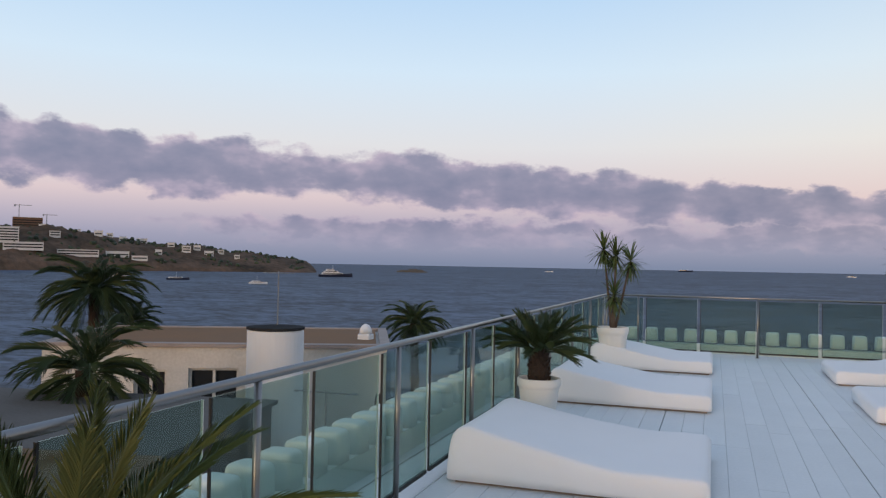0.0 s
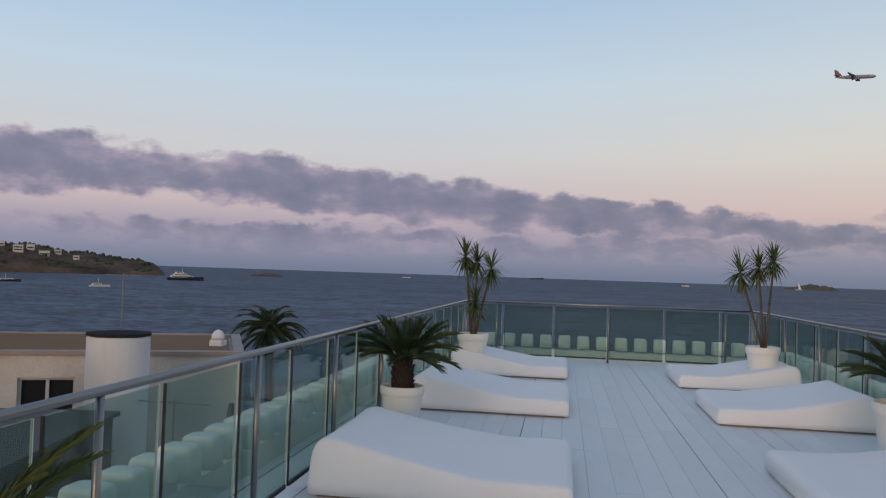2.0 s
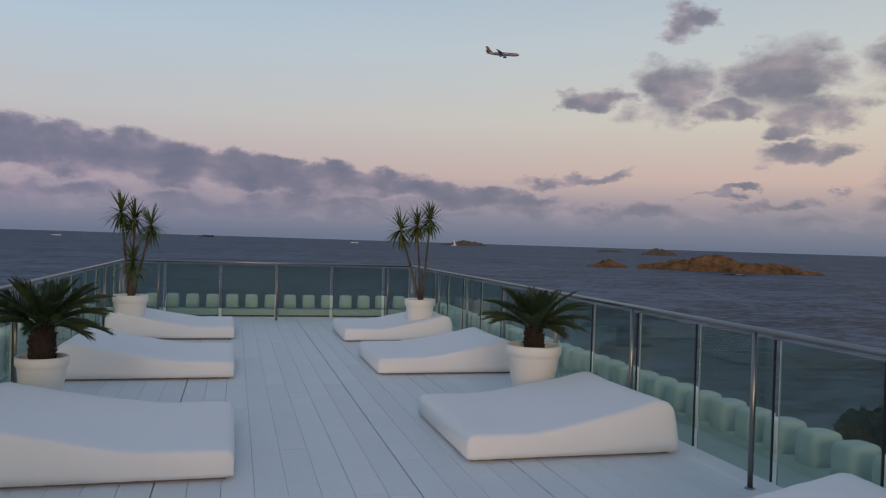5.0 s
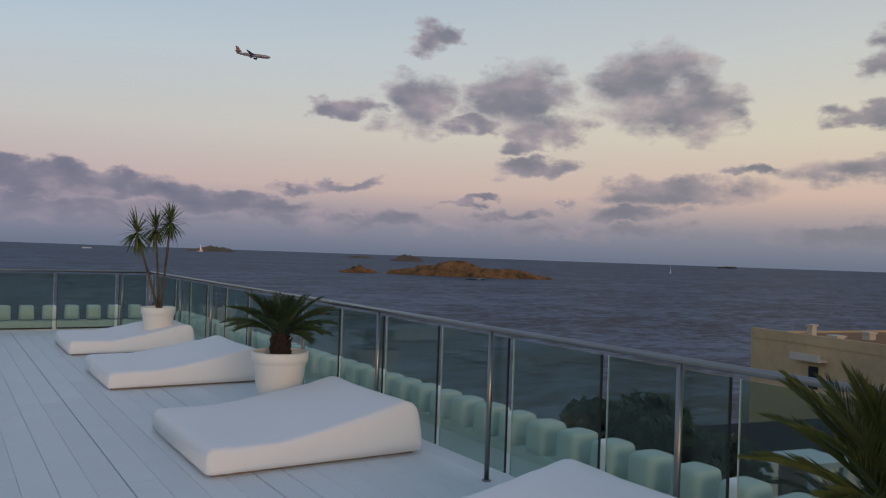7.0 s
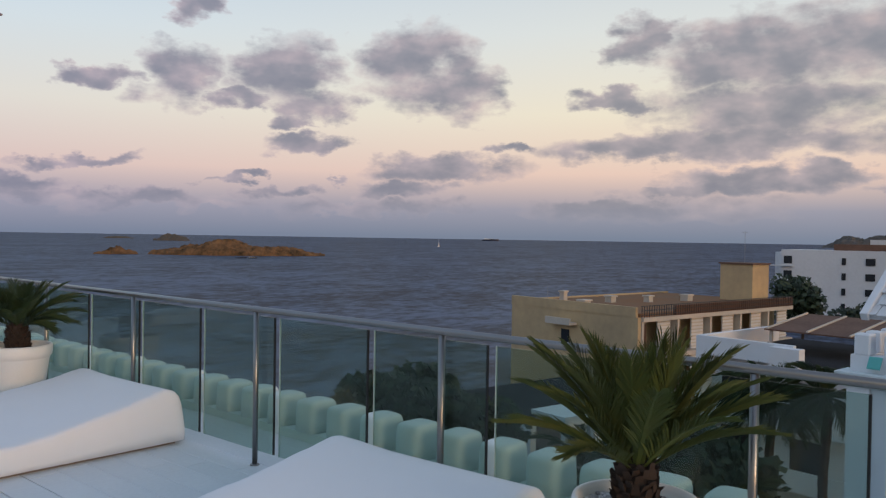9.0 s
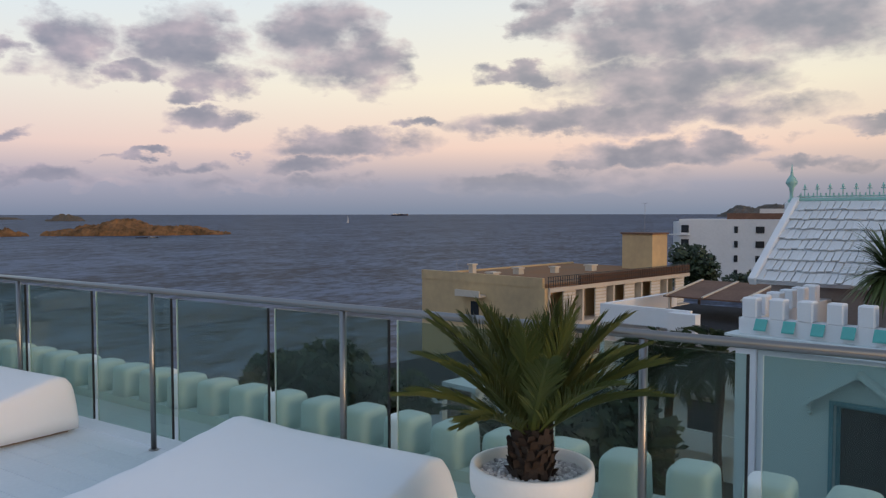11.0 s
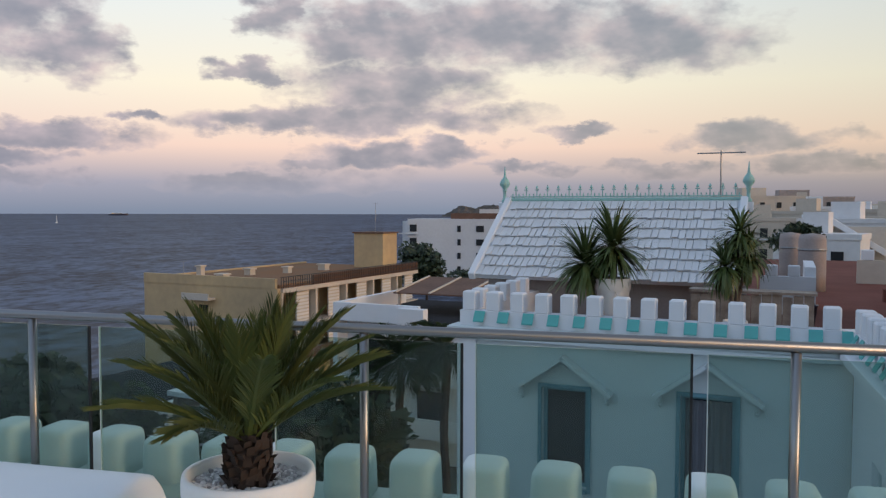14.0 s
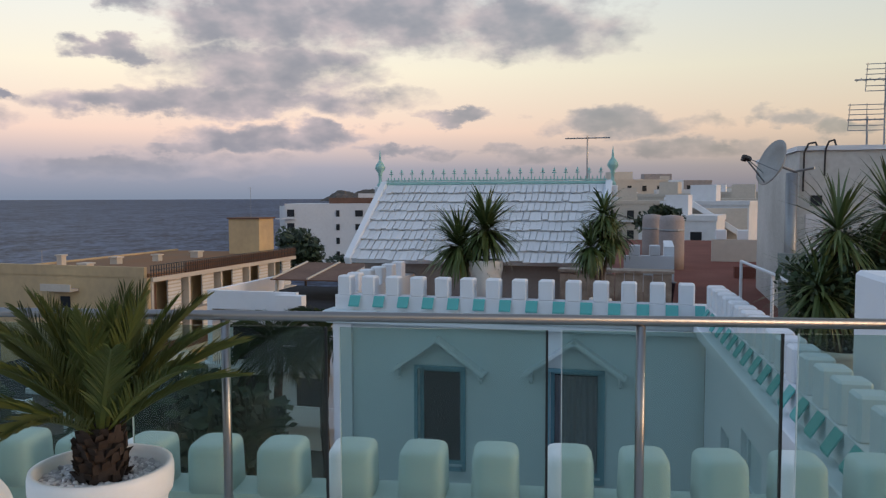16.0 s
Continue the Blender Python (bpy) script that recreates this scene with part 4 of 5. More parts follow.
def strap_plant(x, y, z, r, h, stems, label, seed, leaf=0.34, width=0.028, n=52, name="potted_yucca", mat=None, sag=0.2, low=-25):
    t = thing(name, label, "potted plant", pose(x, y, z), group="plants on the deck" if z == 0 else "plants on the far roof")
    pot_parts(t, r, h)
    for i, (bx, by, bz, tx, ty, tz, rad) in enumerate(stems):
        b, m_, e = Vector((bx, by, bz)), Vector(((bx + tx) / 2 * 0.8 + tx * 0.1, (by + ty) / 2 * 0.9, (bz + tz) / 2)), Vector((tx, ty, tz))
        part("stem", Shape().tube(b, m_, rad, rad * 0.85, 9).tube(m_, e, rad * 0.85, rad * 0.7, 9), M_STEM, t, "bare grey-brown stem", smooth=True)
        c = Shape()
        strap_head(c, e, n, leaf, width, seed + i, low=low, sag=sag)
        strap_head(c, e + Vector((0, 0, -0.07)), n // 2, leaf * 0.9, width, seed + i + 50, low=low - 20, high=30, sag=sag)
        part("leaf_crown", c, mat or M_LEAF, t, "spiky green strap leaves", fix=False)
    return t


strap_plant(2.88, 13.15, 0, 0.25, 0.64, [(0, 0, 0.58, -0.36, 0.0, 1.78, 0.022), (0.02, 0.03, 0.58, -0.06, 0.1, 1.86, 0.02), (0.03, -0.02, 0.58, 0.13, -0.03, 1.96, 0.022), (0, 0, 0.58, 0.03, 0, 0.9, 0.05)][:3], "tall three-stemmed yucca in a white planter", 61, leaf=0.40, n=64, low=-45)
strap_plant(-1.62, 13.2, 0, 0.25, 0.65, [(-0.02, 0, 0.58, -0.16, 0.0, 1.90, 0.022), (0.0, 0.03, 0.58, 0.03, 0.05, 1.80, 0.02), (0.03, 0, 0.58, 0.27, 0.0, 1.72, 0.022), (0.0, 0, 0.58, 0.02, -0.03, 1.16, 0.04)], "four-headed tall yucca in a white planter", 71, leaf=0.40, n=64, low=-45)


def spot(az, el, rng, eye=(0.169, 0.388, 1.58)):
    """The place seen from the middle of the deck on a bearing, a height in degrees and a distance over the ground."""
    return Vector((eye[0] + rng * math.cos(radians(az)), eye[1] + rng * math.sin(radians(az)), eye[2] + rng * math.tan(radians(el))))


def leaf_crown(rx, ry, rz, n, size, seed, lobes=9):
    """Many small leaf clumps spread over uneven lobes."""
    rnd = random.Random(seed)
    cs = [(Vector((rnd.uniform(-0.62, 0.62) * rx, rnd.uniform(-0.62, 0.62) * ry, rnd.uniform(-0.45, 0.6) * rz)), rnd.uniform(0.32, 0.55)) for _ in range(lobes)]
    s = Shape()
    for k in range(n):
        c, q = rnd.choice(cs)
        d = Vector((rnd.gauss(0, 1), rnd.gauss(0, 1), rnd.gauss(0, 1))).normalized() * (rnd.uniform(0.4, 1.08))
        p = c + Vector((d.x * rx * q, d.y * ry * q, d.z * rz * q))
        a = Vector((rnd.gauss(0, 1), rnd.gauss(0, 1), rnd.gauss(0, 1))).normalized() * size * rnd.uniform(0.6, 1.3)
        b = a.orthogonal().normalized() * size * rnd.uniform(0.4, 0.9)
        s.add([p - a, p + b * 0.8, p + a, p - b], [(0, 1, 2, 3)])
    return s


# ---- the wing across the court ----
FM = pose(11.05, 3.13, 0, 0, 0, -98.85)      # x to the right along its face, y inwards
wing = thing("hotel_wing", "pale blue rendered hotel wing with a crenellated roof edge", "building", FM)


def wall_holes(x0, x1, y0, y1, z0, z1, holes):
    """A wall along x with rectangular holes (x0, x1, z0, z1)."""
    s = Shape()
    xs = sorted({x0, x1, *[h[0] for h in holes], *[h[1] for h in holes]})
    for a, b in zip(xs, xs[1:]):
        cut = sorted((h[2], h[3]) for h in holes if h[0] <= a and h[1] >= b)
        z = z0
        for c, d in cut:
            s.box(a, b, y0, y1, z, c)
            z = d
        s.box(a, b, y0, y1, z, z1)
    return s


WA, WB = (1.22, 1.85, -2.15, -0.80), (3.05, 3.72, -2.17, -0.75)
part("wall", wall_holes(0.26, 5.0, 0, 0.24, -13, -0.20, [WA, WB]), M_BLUE, wing)
part("side_wall", B(0.02, 0.24, 0.26, 9, -13, -0.2), M_BLUE, wing)
part("pilaster", B(-0.02, 0.256, -0.05, 0.25, -13, -0.2), M_WHITE, wing, "white corner pilaster")
corn = B(-0.10, 5.0, -0.11, 0.26, -0.20, -0.13, bevel=0.012).box(-0.06, 5.0, -0.07, 0.26, -0.131, -0.06, bevel=0.01).box(-0.14, 5.0, -0.15, 0.26, -0.061, -0.02, bevel=0.01)
part("cornice", corn, M_BLUE, wing, "stepped pale blue cornice")
part("parapet", B(0.0, 5.2, 0, 0.22, -0.022, 0.19).box(0.0, 0.2, 0.222, 3.2, -0.3, 0.19), M_WHITE, wing, "white roof parapet")
ME_M2 = Shape().box(-0.098, 0.098, 0.0, 0.20, 0.0, 0.275, bevel=0.018).mesh("merlon", M_WHITE)
ME_SILL = Shape().add([(-0.078, -0.085, -0.15), (0.078, -0.085, -0.15), (0.078, -0.003, -0.02), (-0.078, -0.003, -0.02), (-0.078, -0.085, -0.13), (0.078, -0.085, -0.13), (0.078, -0.003, 0.0), (-0.078, -0.003, 0.0)],
                      [(0, 1, 2, 3), (4, 5, 6, 7), (0, 1, 5, 4), (1, 2, 6, 5), (2, 3, 7, 6), (3, 0, 4, 7)]).mesh("sill", M_TEAL)
for k in range(14):
    part("merlon", ME_M2, None, wing, at=pose(0.13 + k * 0.357, 0.01, 0.186, 0, 0, random.uniform(-1, 1)))
    part("sill", ME_SILL, None, wing, "sloping teal tile sill", at=pose(0.308 + k * 0.357, -0.002, 0.19))
for k in range(5):
    part("merlon", ME_M2, None, wing, at=pose(0.205, 0.52 + k * 0.5, 0.186, 0, 0, 90))
for (a, b, c, d), cur in ((WA, False), (WB, True)):
    win = part("window", B(a, a + 0.05, 0.10, 0.16, c, d).box(b - 0.05, b, 0.10, 0.16, c, d).box(a + 0.052, b - 0.052, 0.10, 0.16, d - 0.05, d).box(a + 0.052, b - 0.052, 0.10, 0.16, c, c + 0.05), M_TEALD, wing, "tall teal-framed window")
    part("pane", B(a + 0.05, b - 0.05, 0.125, 0.135, c + 0.05, d - 0.05), M_DARK, win)
    part("architrave", B(a - 0.05, a - 0.001, -0.03, 0.05, c - 0.05, d + 0.05).box(b + 0.001, b + 0.05, -0.03, 0.05, c - 0.05, d + 0.05).box(a, b, -0.03, 0.05, d + 0.001, d + 0.05).box(a, b, -0.06, 0.05, c - 0.05, c - 0.001), M_TEALD, win)
    if cur:
        cu = Shape()
        for q in range(29):
            xx = a + 0.06 + q * (b - a - 0.12) / 28
            yy = 0.085 + 0.022 * math.sin(q * 1.45) + 0.008 * math.sin(q * 0.6)
            cu.v += [(xx, yy, c + 0.06), (xx, yy, d - 0.06), (xx, yy + 0.006, c + 0.06), (xx, yy + 0.006, d - 0.06)]
        for q in range(28):
            o4 = q * 4
            cu.f += [(o4, o4 + 4, o4 + 5, o4 + 1), (o4 + 2, o4 + 3, o4 + 7, o4 + 6), (o4 + 1, o4 + 5, o4 + 7, o4 + 3), (o4, o4 + 2, o4 + 6, o4 + 4)]
        part("curtain", cu, M_CURTAIN, win, "grey gathered curtain")
    mid, ap = (a + b) / 2, 0.44
    ped = part("pediment", Shape().box(-0.02, 0.80, -0.20, 0.0, -0.03, 0.02, pose(mid, 0, d + ap) @ pose(0, 0, 0, 0, 35, 0)).box(-0.80, 0.02, -0.20, 0.0, -0.03, 0.02, pose(mid, 0, d + ap) @ pose(0, 0, 0, 0, -35, 0)), M_BLUE, wing, "gabled hood over the window")
    for sx in (-0.58, 0.58):
        part("bracket", Shape().box(mid + sx - 0.03, mid + sx + 0.03, -0.16, 0, d - 0.02, d + 0.06, bevel=0.01).box(mid + sx - 0.025, mid + sx + 0.025, -0.10, 0, d - 0.11, d - 0.021, bevel=0.01).lathe([(0.012, d - 0.17), (0.03, d - 0.14), (0.012, d - 0.111)], 8, pose(mid + sx, -0.04, 0)), M_BLUE, ped)

# the return wing that runs back towards our terrace
RM = pose(10.28, -1.8, 0, 0, 0, 176.15)     # x towards us, y away from the court (behind the wall)
ret = thing("hotel_wing", "white return wing with a row of merlons", "building", RM)
ret_holes = [(1.3, 1.8, -2.3, -0.95), (2.4, 3.3, -1.25, -0.65), (3.9, 4.8, -1.3, -0.7)]
part("wall", wall_holes(0.1, 6.0, 0.0, 0.22, -13, -0.20, ret_holes), M_WHITE, ret)
for a, b, c, d in ret_holes:
    win = part("window", B(a, a + 0.05, 0.06, 0.12, c, d).box(b - 0.05, b, 0.06, 0.12, c, d).box(a + 0.052, b - 0.052, 0.06, 0.12, d - 0.05, d).box(a + 0.052, b - 0.052, 0.06, 0.12, c, c + 0.05), M_BLUE, ret)
    part("pane", B(a + 0.05, b - 0.05, 0.085, 0.095, c + 0.05, d - 0.05), M_BLUE, win)
part("cornice", B(0.1, 6.0, -0.11, 0.26, -0.20, -0.13, bevel=0.012).box(0.1, 6.0, -0.15, 0.26, -0.131, -0.02, bevel=0.01), M_WHITE, ret)
part("parapet", B(0.0, 6.0, 0.0, 0.22, -0.022, 0.19), M_WHITE, ret)
for k in range(17):
    part("merlon", ME_M2, None, ret, at=pose(0.13 + k * 0.357, 0.01, 0.186))
    part("sill", ME_SILL, None, ret, at=pose(0.308 + k * 0.357, -0.002, 0.19))

# red-tiled roof terrace behind the parapets
rt = thing("roof_terrace", "red-tiled flat roof terrace behind the parapets", "terrace", FM, kind="structure")
part("slab", B(0.22, 16, 0.24, 26, -0.9, -0.40), M_RED, rt)
part("slab", B(6.0, 15, -6.6, 0.238, -0.6, -0.401), M_RED, rt)
part("kerb", B(6.2, 10.5, 9.5, 9.8, -0.399, -0.12), M_RED, rt, "low red brick wall")
part("kerb", B(8.0, 14.0, 3.2, 3.4, -0.399, -0.25), M_RED, rt)

# the shingled pavilion
PV = thing("roof_pavilion", "pavilion with a whitewashed shingle roof and mint iron cresting", "building", FM)
S0, S1, DE, DR, ZE, ZR = -1.04, 3.58, 2.9, 4.9, 0.47, 1.83
part("wall", B(S0 + 0.25, S1 - 0.1, DE + 0.35, 7.0, -2.0, ZE + 0.15), M_BEIGE, PV, "pinkish grey rendered wall")
sl = math.atan2(ZR - ZE, DR - DE)
LEN = math.hypot(ZR - ZE, DR - DE)
roof_m = pose(0, DE, ZE) @ pose(0, 0, 0, math.degrees(sl), 0, 0)
roof = part("roof", Shape().box(S0 + 0.1, S1 - 0.1, 0, LEN, -0.10, -0.03, roof_m).box(S0 + 0.1, S1 - 0.1, -LEN, 0, -0.10, -0.03, pose(0, 2 * DR - DE, ZE) @ pose(0, 0, 0, -math.degrees(sl), 0, 0)), M_WHITE, PV)
for sx in (S0, S1 - 0.13):
    part("verge", Shape().box(sx, sx + 0.13, -0.05, LEN + 0.03, -0.10, 0.05, roof_m, bevel=0.015), M_WHITE, PV, "white raised verge")
ridge = part("ridge_cap", Shape().tube((S0, DR, ZR + 0.0), (S1, DR, ZR + 0.0), 0.035, n=10), M_MINTIRON, PV, "mint ridge capping")
cr = Shape().tube((0, 0, 0.04), (0, 0, 0.20), 0.014, 0.010, 6).lathe([(0.008, 0.20), (0.03, 0.225), (0.018, 0.25), (0.004, 0.285)], 6).box(-0.04, 0.04, -0.012, 0.012, 0.175, 0.195).box(-0.075, -0.055, -0.012, 0.012, 0.03, 0.11).box(0.055, 0.075, -0.012, 0.012, 0.03, 0.11).box(-0.11, 0.11, -0.015, 0.015, 0.035, 0.06).mesh("cresting", M_MINTIRON)
for k in range(20):
    part("cresting", cr, None, PV, at=pose(S0 + 0.22 + k * (S1 - S0 - 0.44) / 19, DR, ZR + 0.01))
fin = Shape().lathe([(0.06, 0), (0.065, 0.05), (0.035, 0.08), (0.03, 0.22), (0.05, 0.24), (0.035, 0.27), (0.10, 0.36), (0.105, 0.40), (0.07, 0.47), (0.03, 0.52), (0.022, 0.58), (0.004, 0.74)], 16).mesh("finial", M_MINTIRON, True)
for sx in (S0 - 0.02, S1 + 0.0):
    part("finial", fin, None, PV, "turned mint finial", at=pose(sx, DR, ZR - 0.06))
    part("finial_base", B(sx - 0.09, sx + 0.09, DR - 0.1, DR + 0.1, ZR - 0.25, ZR - 0.055, bevel=0.01), M_WHITE, PV)
random.seed(11)
shs = []
for q in range(3):
    w = (0.104, 0.112, 0.098)[q]
    shs.append(Shape().add([(0, 0, 0.025), (w, 0, 0.03), (w, 0.30, 0), (0, 0.30, 0), (0, 0, 0.046), (w, 0, 0.053), (w, 0.30, 0.012), (0, 0.30, 0.012)], [(0, 1, 2, 3), (4, 5, 6, 7), (0, 1, 5, 4), (1, 2, 6, 5), (2, 3, 7, 6), (3, 0, 4, 7)]).mesh("shingle", M_SHINGLE))
ROWS = 8
for r in range(ROWS):
    yy = r * LEN / ROWS - 0.04
    x = S0 + 0.13 + (0.07 if r % 2 else 0.0)
    while x < S1 - 0.26:
        part("shingle", random.choice(shs), None, roof, at=roof_m @ pose(x, yy + random.uniform(-0.02, 0.02), -0.028, 0, 0, random.uniform(-1.5, 1.5)))
        x += random.choice((0.112, 0.117, 0.122))

# things on that roof
tank_z = -0.4
for az, rng, r in ((-8.6, 23, 0.28), (-9.9, 22, 0.33)):
    p = spot(az, 0, rng)
    t = thing("water_tank", "weathered beige cylindrical water tank", "tank", pose(p.x, p.y, -0.40))
    part("drum", Shape().lathe([(r, 0), (r * 1.02, 0.5), (r, 1.3), (r * 0.9, 1.42), (0.02, 1.46)], 20), M_BEIGE, t, smooth=True)
    part("band", Shape().lathe([(r * 1.03, 1.02), (r * 1.05, 1.05), (r * 1.03, 1.08)], 20, cap=False), M_GREY, t)
t = thing("low_wall", "low white stepped wall with merlons on the red roof", "wall", FM @ pose(3.75, 6.3, 0))
part("wall", B(0, 1.0, 0, 0.2, -0.4, 0.34).box(0.80, 1.0, 0.2, 2.6, -0.4, 0.52), M_WHITE, t)
for sx in (0.1, 0.5):
    part("merlon", B(sx, sx + 0.22, 0, 0.2, 0.341, 0.56, bevel=0.02), M_WHITE, t)
t = thing("low_wall", "low cream wall with a row of merlons", "wall", FM @ pose(6.0, 14.5, 0))
part("wall", B(0, 4.5, 0, 0.2, -0.4, 0.25), M_CREAM, t)
for k in range(7):
    part("merlon", B(0.1 + k * 0.62, 0.42 + k * 0.62, 0, 0.2, 0.251, 0.55, bevel=0.02), M_WHITE, t)
t = thing("timber_screen", "weathered pale timber box beside the shingled pavilion", "screen", FM @ pose(2.9, 2.35, 0))
for k in range(12):
    part("board", B(k * 0.145, k * 0.145 + 0.135, 0, 0.03, -0.4, 0.34 + random.uniform(-0.02, 0.02)), M_WOOD, t)
part("top_board", B(-0.03, 1.77, -0.03, 0.4, 0.362, 0.40), M_WOOD, t)
p = spot(-9.45, 0, 14.56)
t = thing("plastic_tub", "dark blue plastic tub on the red roof", "tub", pose(p.x, p.y, -0.40))
part("tub", Shape().lathe([(0.14, 0), (0.2, 0.42), (0.22, 0.43), (0.19, 0.42), (0.13, 0.04)], 16), M_HULLD, t, smooth=True)

strap_plant(*(FM @ Vector((1.94, 1.15, -0.4))), 0.25, 1.03, [(0, 0, 0.95, 0.02, 0.0, 1.48, 0.06), (-0.02, 0.02, 0.95, 0.0, 0.40, 1.24, 0.05)], "arching yucca in a tall white pot on the far roof", 81, leaf=0.74, width=0.044, n=190, sag=0.30, low=-35)
strap_plant(*(FM @ Vector((3.62, 1.15, -0.4))), 0.16, 0.5, [(0, 0, 0.45, 0.0, -0.04, 1.70, 0.03), (0.02, 0.02, 0.45, 0.05, -0.16, 1.42, 0.03), (-0.03, 0, 0.45, -0.05, 0.15, 1.25, 0.03)], "tall leafy dragon tree in a dark pot on the far roof", 91, leaf=0.48, width=0.042, n=120, sag=0.45, low=-50, name="potted_dracaena")

# stair house with dish
SH = FM @ pose(6.46, 2.6, -0.09)
st = thing("stair_house", "white rendered stair house on the far roof", "building", SH)
part("wall", B(0, 6, 0, 5, -0.31, 2.33), M_DIRTY, st)
part("roof_edge", B(-0.05, 6.05, -0.05, 5.05, 2.332, 2.40), M_WHITE, st)
part("pipe", Shape().tube((-0.12, -0.10, -0.4), (-0.12, -0.10, 2.0), 0.09, n=10), M_GREY, st, "grey vertical duct", smooth=True)
part("window", B(0.16, 0.32, -0.03, -0.001, 1.50, 1.66), M_DARK, st, "small dark window")
part("door", B(0.10, 0.34, -0.03, -0.001, -0.38, 1.38), M_FARW, st, "narrow white door")
part("conduit", Shape().path([(0.05, -0.03, 1.72), (0.05, -0.06, 2.30), (0.10, -0.09, 2.43), (0.20, -0.06, 2.45), (0.24, 0.02, 2.40)], 0.014).path([(0.34, -0.03, 1.95), (0.34, -0.06, 2.34), (0.38, -0.09, 2.46), (0.46, -0.06, 2.48), (0.50, 0.02, 2.40)], 0.014), M_IRON, st, "black looping cable conduit")
part("louvre", Shape().box(2.6, 3.6, -0.05, -0.001, 1.0, 1.9), M_GREY, st, "grey slatted vent")
for k in range(9):
    part("slat", B(2.62, 3.58, -0.085, -0.052, 1.05 + k * 0.095, 1.09 + k * 0.095), M_BEIGE, st)
t = thing("satellite_dish", "grey satellite dish on a bracket", "satellite dish", SH @ pose(-0.35, -0.45, 2.10, 0, 0, -68) @ pose(0, 0, 0, 70, 0, 0) @ Matrix.Diagonal((0.88, 0.88, 0.88, 1)))
part("dish", Shape().lathe([(0.01, 0.0), (0.14, 0.02), (0.27, 0.07), (0.38, 0.14), (0.40, 0.15), (0.39, 0.165), (0.26, 0.09), (0.13, 0.04), (0.01, 0.02)], 28, cap=False), M_DISH, t, smooth=True)
part("arm", Shape().tube((0, -0.36, 0.12), (0, -0.10, 0.58), 0.014, n=8).tube((0.25, -0.15, 0.1), (0.02, -0.08, 0.58), 0.008, n=6).tube((-0.25, -0.15, 0.1), (-0.02, -0.08, 0.58), 0.008, n=6), M_GREY, t)
part("receiver", Shape().lathe([(0.03, 0.50), (0.045, 0.53), (0.045, 0.62), (0.03, 0.66)], 10, pose(0, -0.08, 0)).box(-0.12, -0.04, -0.13, -0.05, 0.54, 0.62, bevel=0.01), M_IRON, t)
part("bracket", Shape().tube((0, 0, -0.005), (0, 0.0, -0.30), 0.025, n=8).tube((0, 0, -0.3), (0.32, 0.1, -0.42), 0.022, n=8), M_GREY, t)


def yagi(at, height, label, rods=6, span=0.55, grid=False):
    t = thing("tv_antenna", label, "antenna", at)
    part("mast", Shape().tube((0, 0, 0), (0, 0, height), 0.016, n=6), M_GREY, t)
    part("boom", Shape().tube((-span, 0, height - 0.05), (span, 0, height - 0.05), 0.012, n=6), M_GREY, t)
    for k in range(rods):
        x = -span + (k + 0.5) * 2 * span / rods
        part("rod", Shape().tube((x, -0.18, height - 0.05), (x, 0.18, height - 0.05), 0.006, n=5), M_GREY, t)
    if grid:
        for dz in (-0.22, -0.14, 0.04, 0.12, 0.20):
            part("reflector", Shape().tube((-0.28, 0.05, height + dz), (0.28, 0.05, height + dz), 0.007, n=5), M_GREY, t)
        for dx in (-0.28, 0, 0.28):
            part("reflector", Shape().tube((dx, 0.05, height - 0.22), (dx * 0.9, 0.05, height + 0.22), 0.007, n=5), M_GREY, t)
    return t


yagi(FM @ pose(3.1, 4.95, ZR + 0.03), 0.86, "thin grey television antenna on the ridge", 5, 0.42)
yagi(SH @ pose(1.36, 0.9, 2.40), 1.12, "grey television antenna with a grid reflector", 7, 0.45, True)
yagi(SH @ pose(1.25, 1.5, 2.40), 0.55, "short grey grid antenna", 4, 0.3, True)
t = thing("water_tank", "rust-brown tank on the stair house roof", "tank", SH @ pose(2.2, 1.4, 2.40))
part("drum", B(-0.4, 0.8, -0.4, 0.4, 0, 0.30, bevel=0.03), M_RUST, t)
part("lid", B(-0.45, 0.85, -0.45, 0.45, 0.301, 0.34, bevel=0.01), M_OCHRE, t)

# white pipe handrail of the roof stairs
hp = [spot(-14.5, -4.5, 13.4), spot(-16.5, -5.3, 11.9), spot(-18.5, -6.3, 10.4)]
t = thing("handrail", "white painted pipe handrail on the far roof", "handrail", Matrix.Translation((hp[0].x, hp[0].y, -0.4)))
o = Vector((hp[0].x, hp[0].y, -0.4))
part("rail", Shape().path([p - o for p in hp], 0.025), M_WHITE, t)
for p in hp:
    part("post", Shape().tube(Vector((p.x, p.y, -0.4)) - o, p - o, 0.025, n=8), M_WHITE, t)
for k in range(2):
    p = spot(-18.3 - k * 1.1, 0, 12.4 - k * 0.4)
    t = thing("glass_sheet", "dark spare glass sheet leaning on the wall", "glass", pose(p.x, p.y, -0.40, 0, 0, -100) @ pose(0, 0, 0, -14, 0, 0))
    part("sheet", B(-0.3, 0.3, 0, 0.012, 0, 1.15 - 0.2 * k), M_SHEET, t)
    part("edge", B(-0.302, 0.302, 0.001, 0.011, 1.152 - 0.2 * k, 1.16 - 0.2 * k), M_GREY, t)
p = spot(-20.64, 0, 8.96)
strap_plant(p.x, p.y, -0.4, 0.25, 0.4, [(0, 0, 0.35, 0.0, 0.05, 1.62, 0.04), (0.03, 0.02, 0.35, 0.2, -0.55, 1.80, 0.035), (-0.02, 0, 0.35, -0.1, 0.25, 1.05, 0.035)], "large spiky yucca on the far roof", 95, leaf=0.68, width=0.034, n=130, sag=0.24, low=-45)
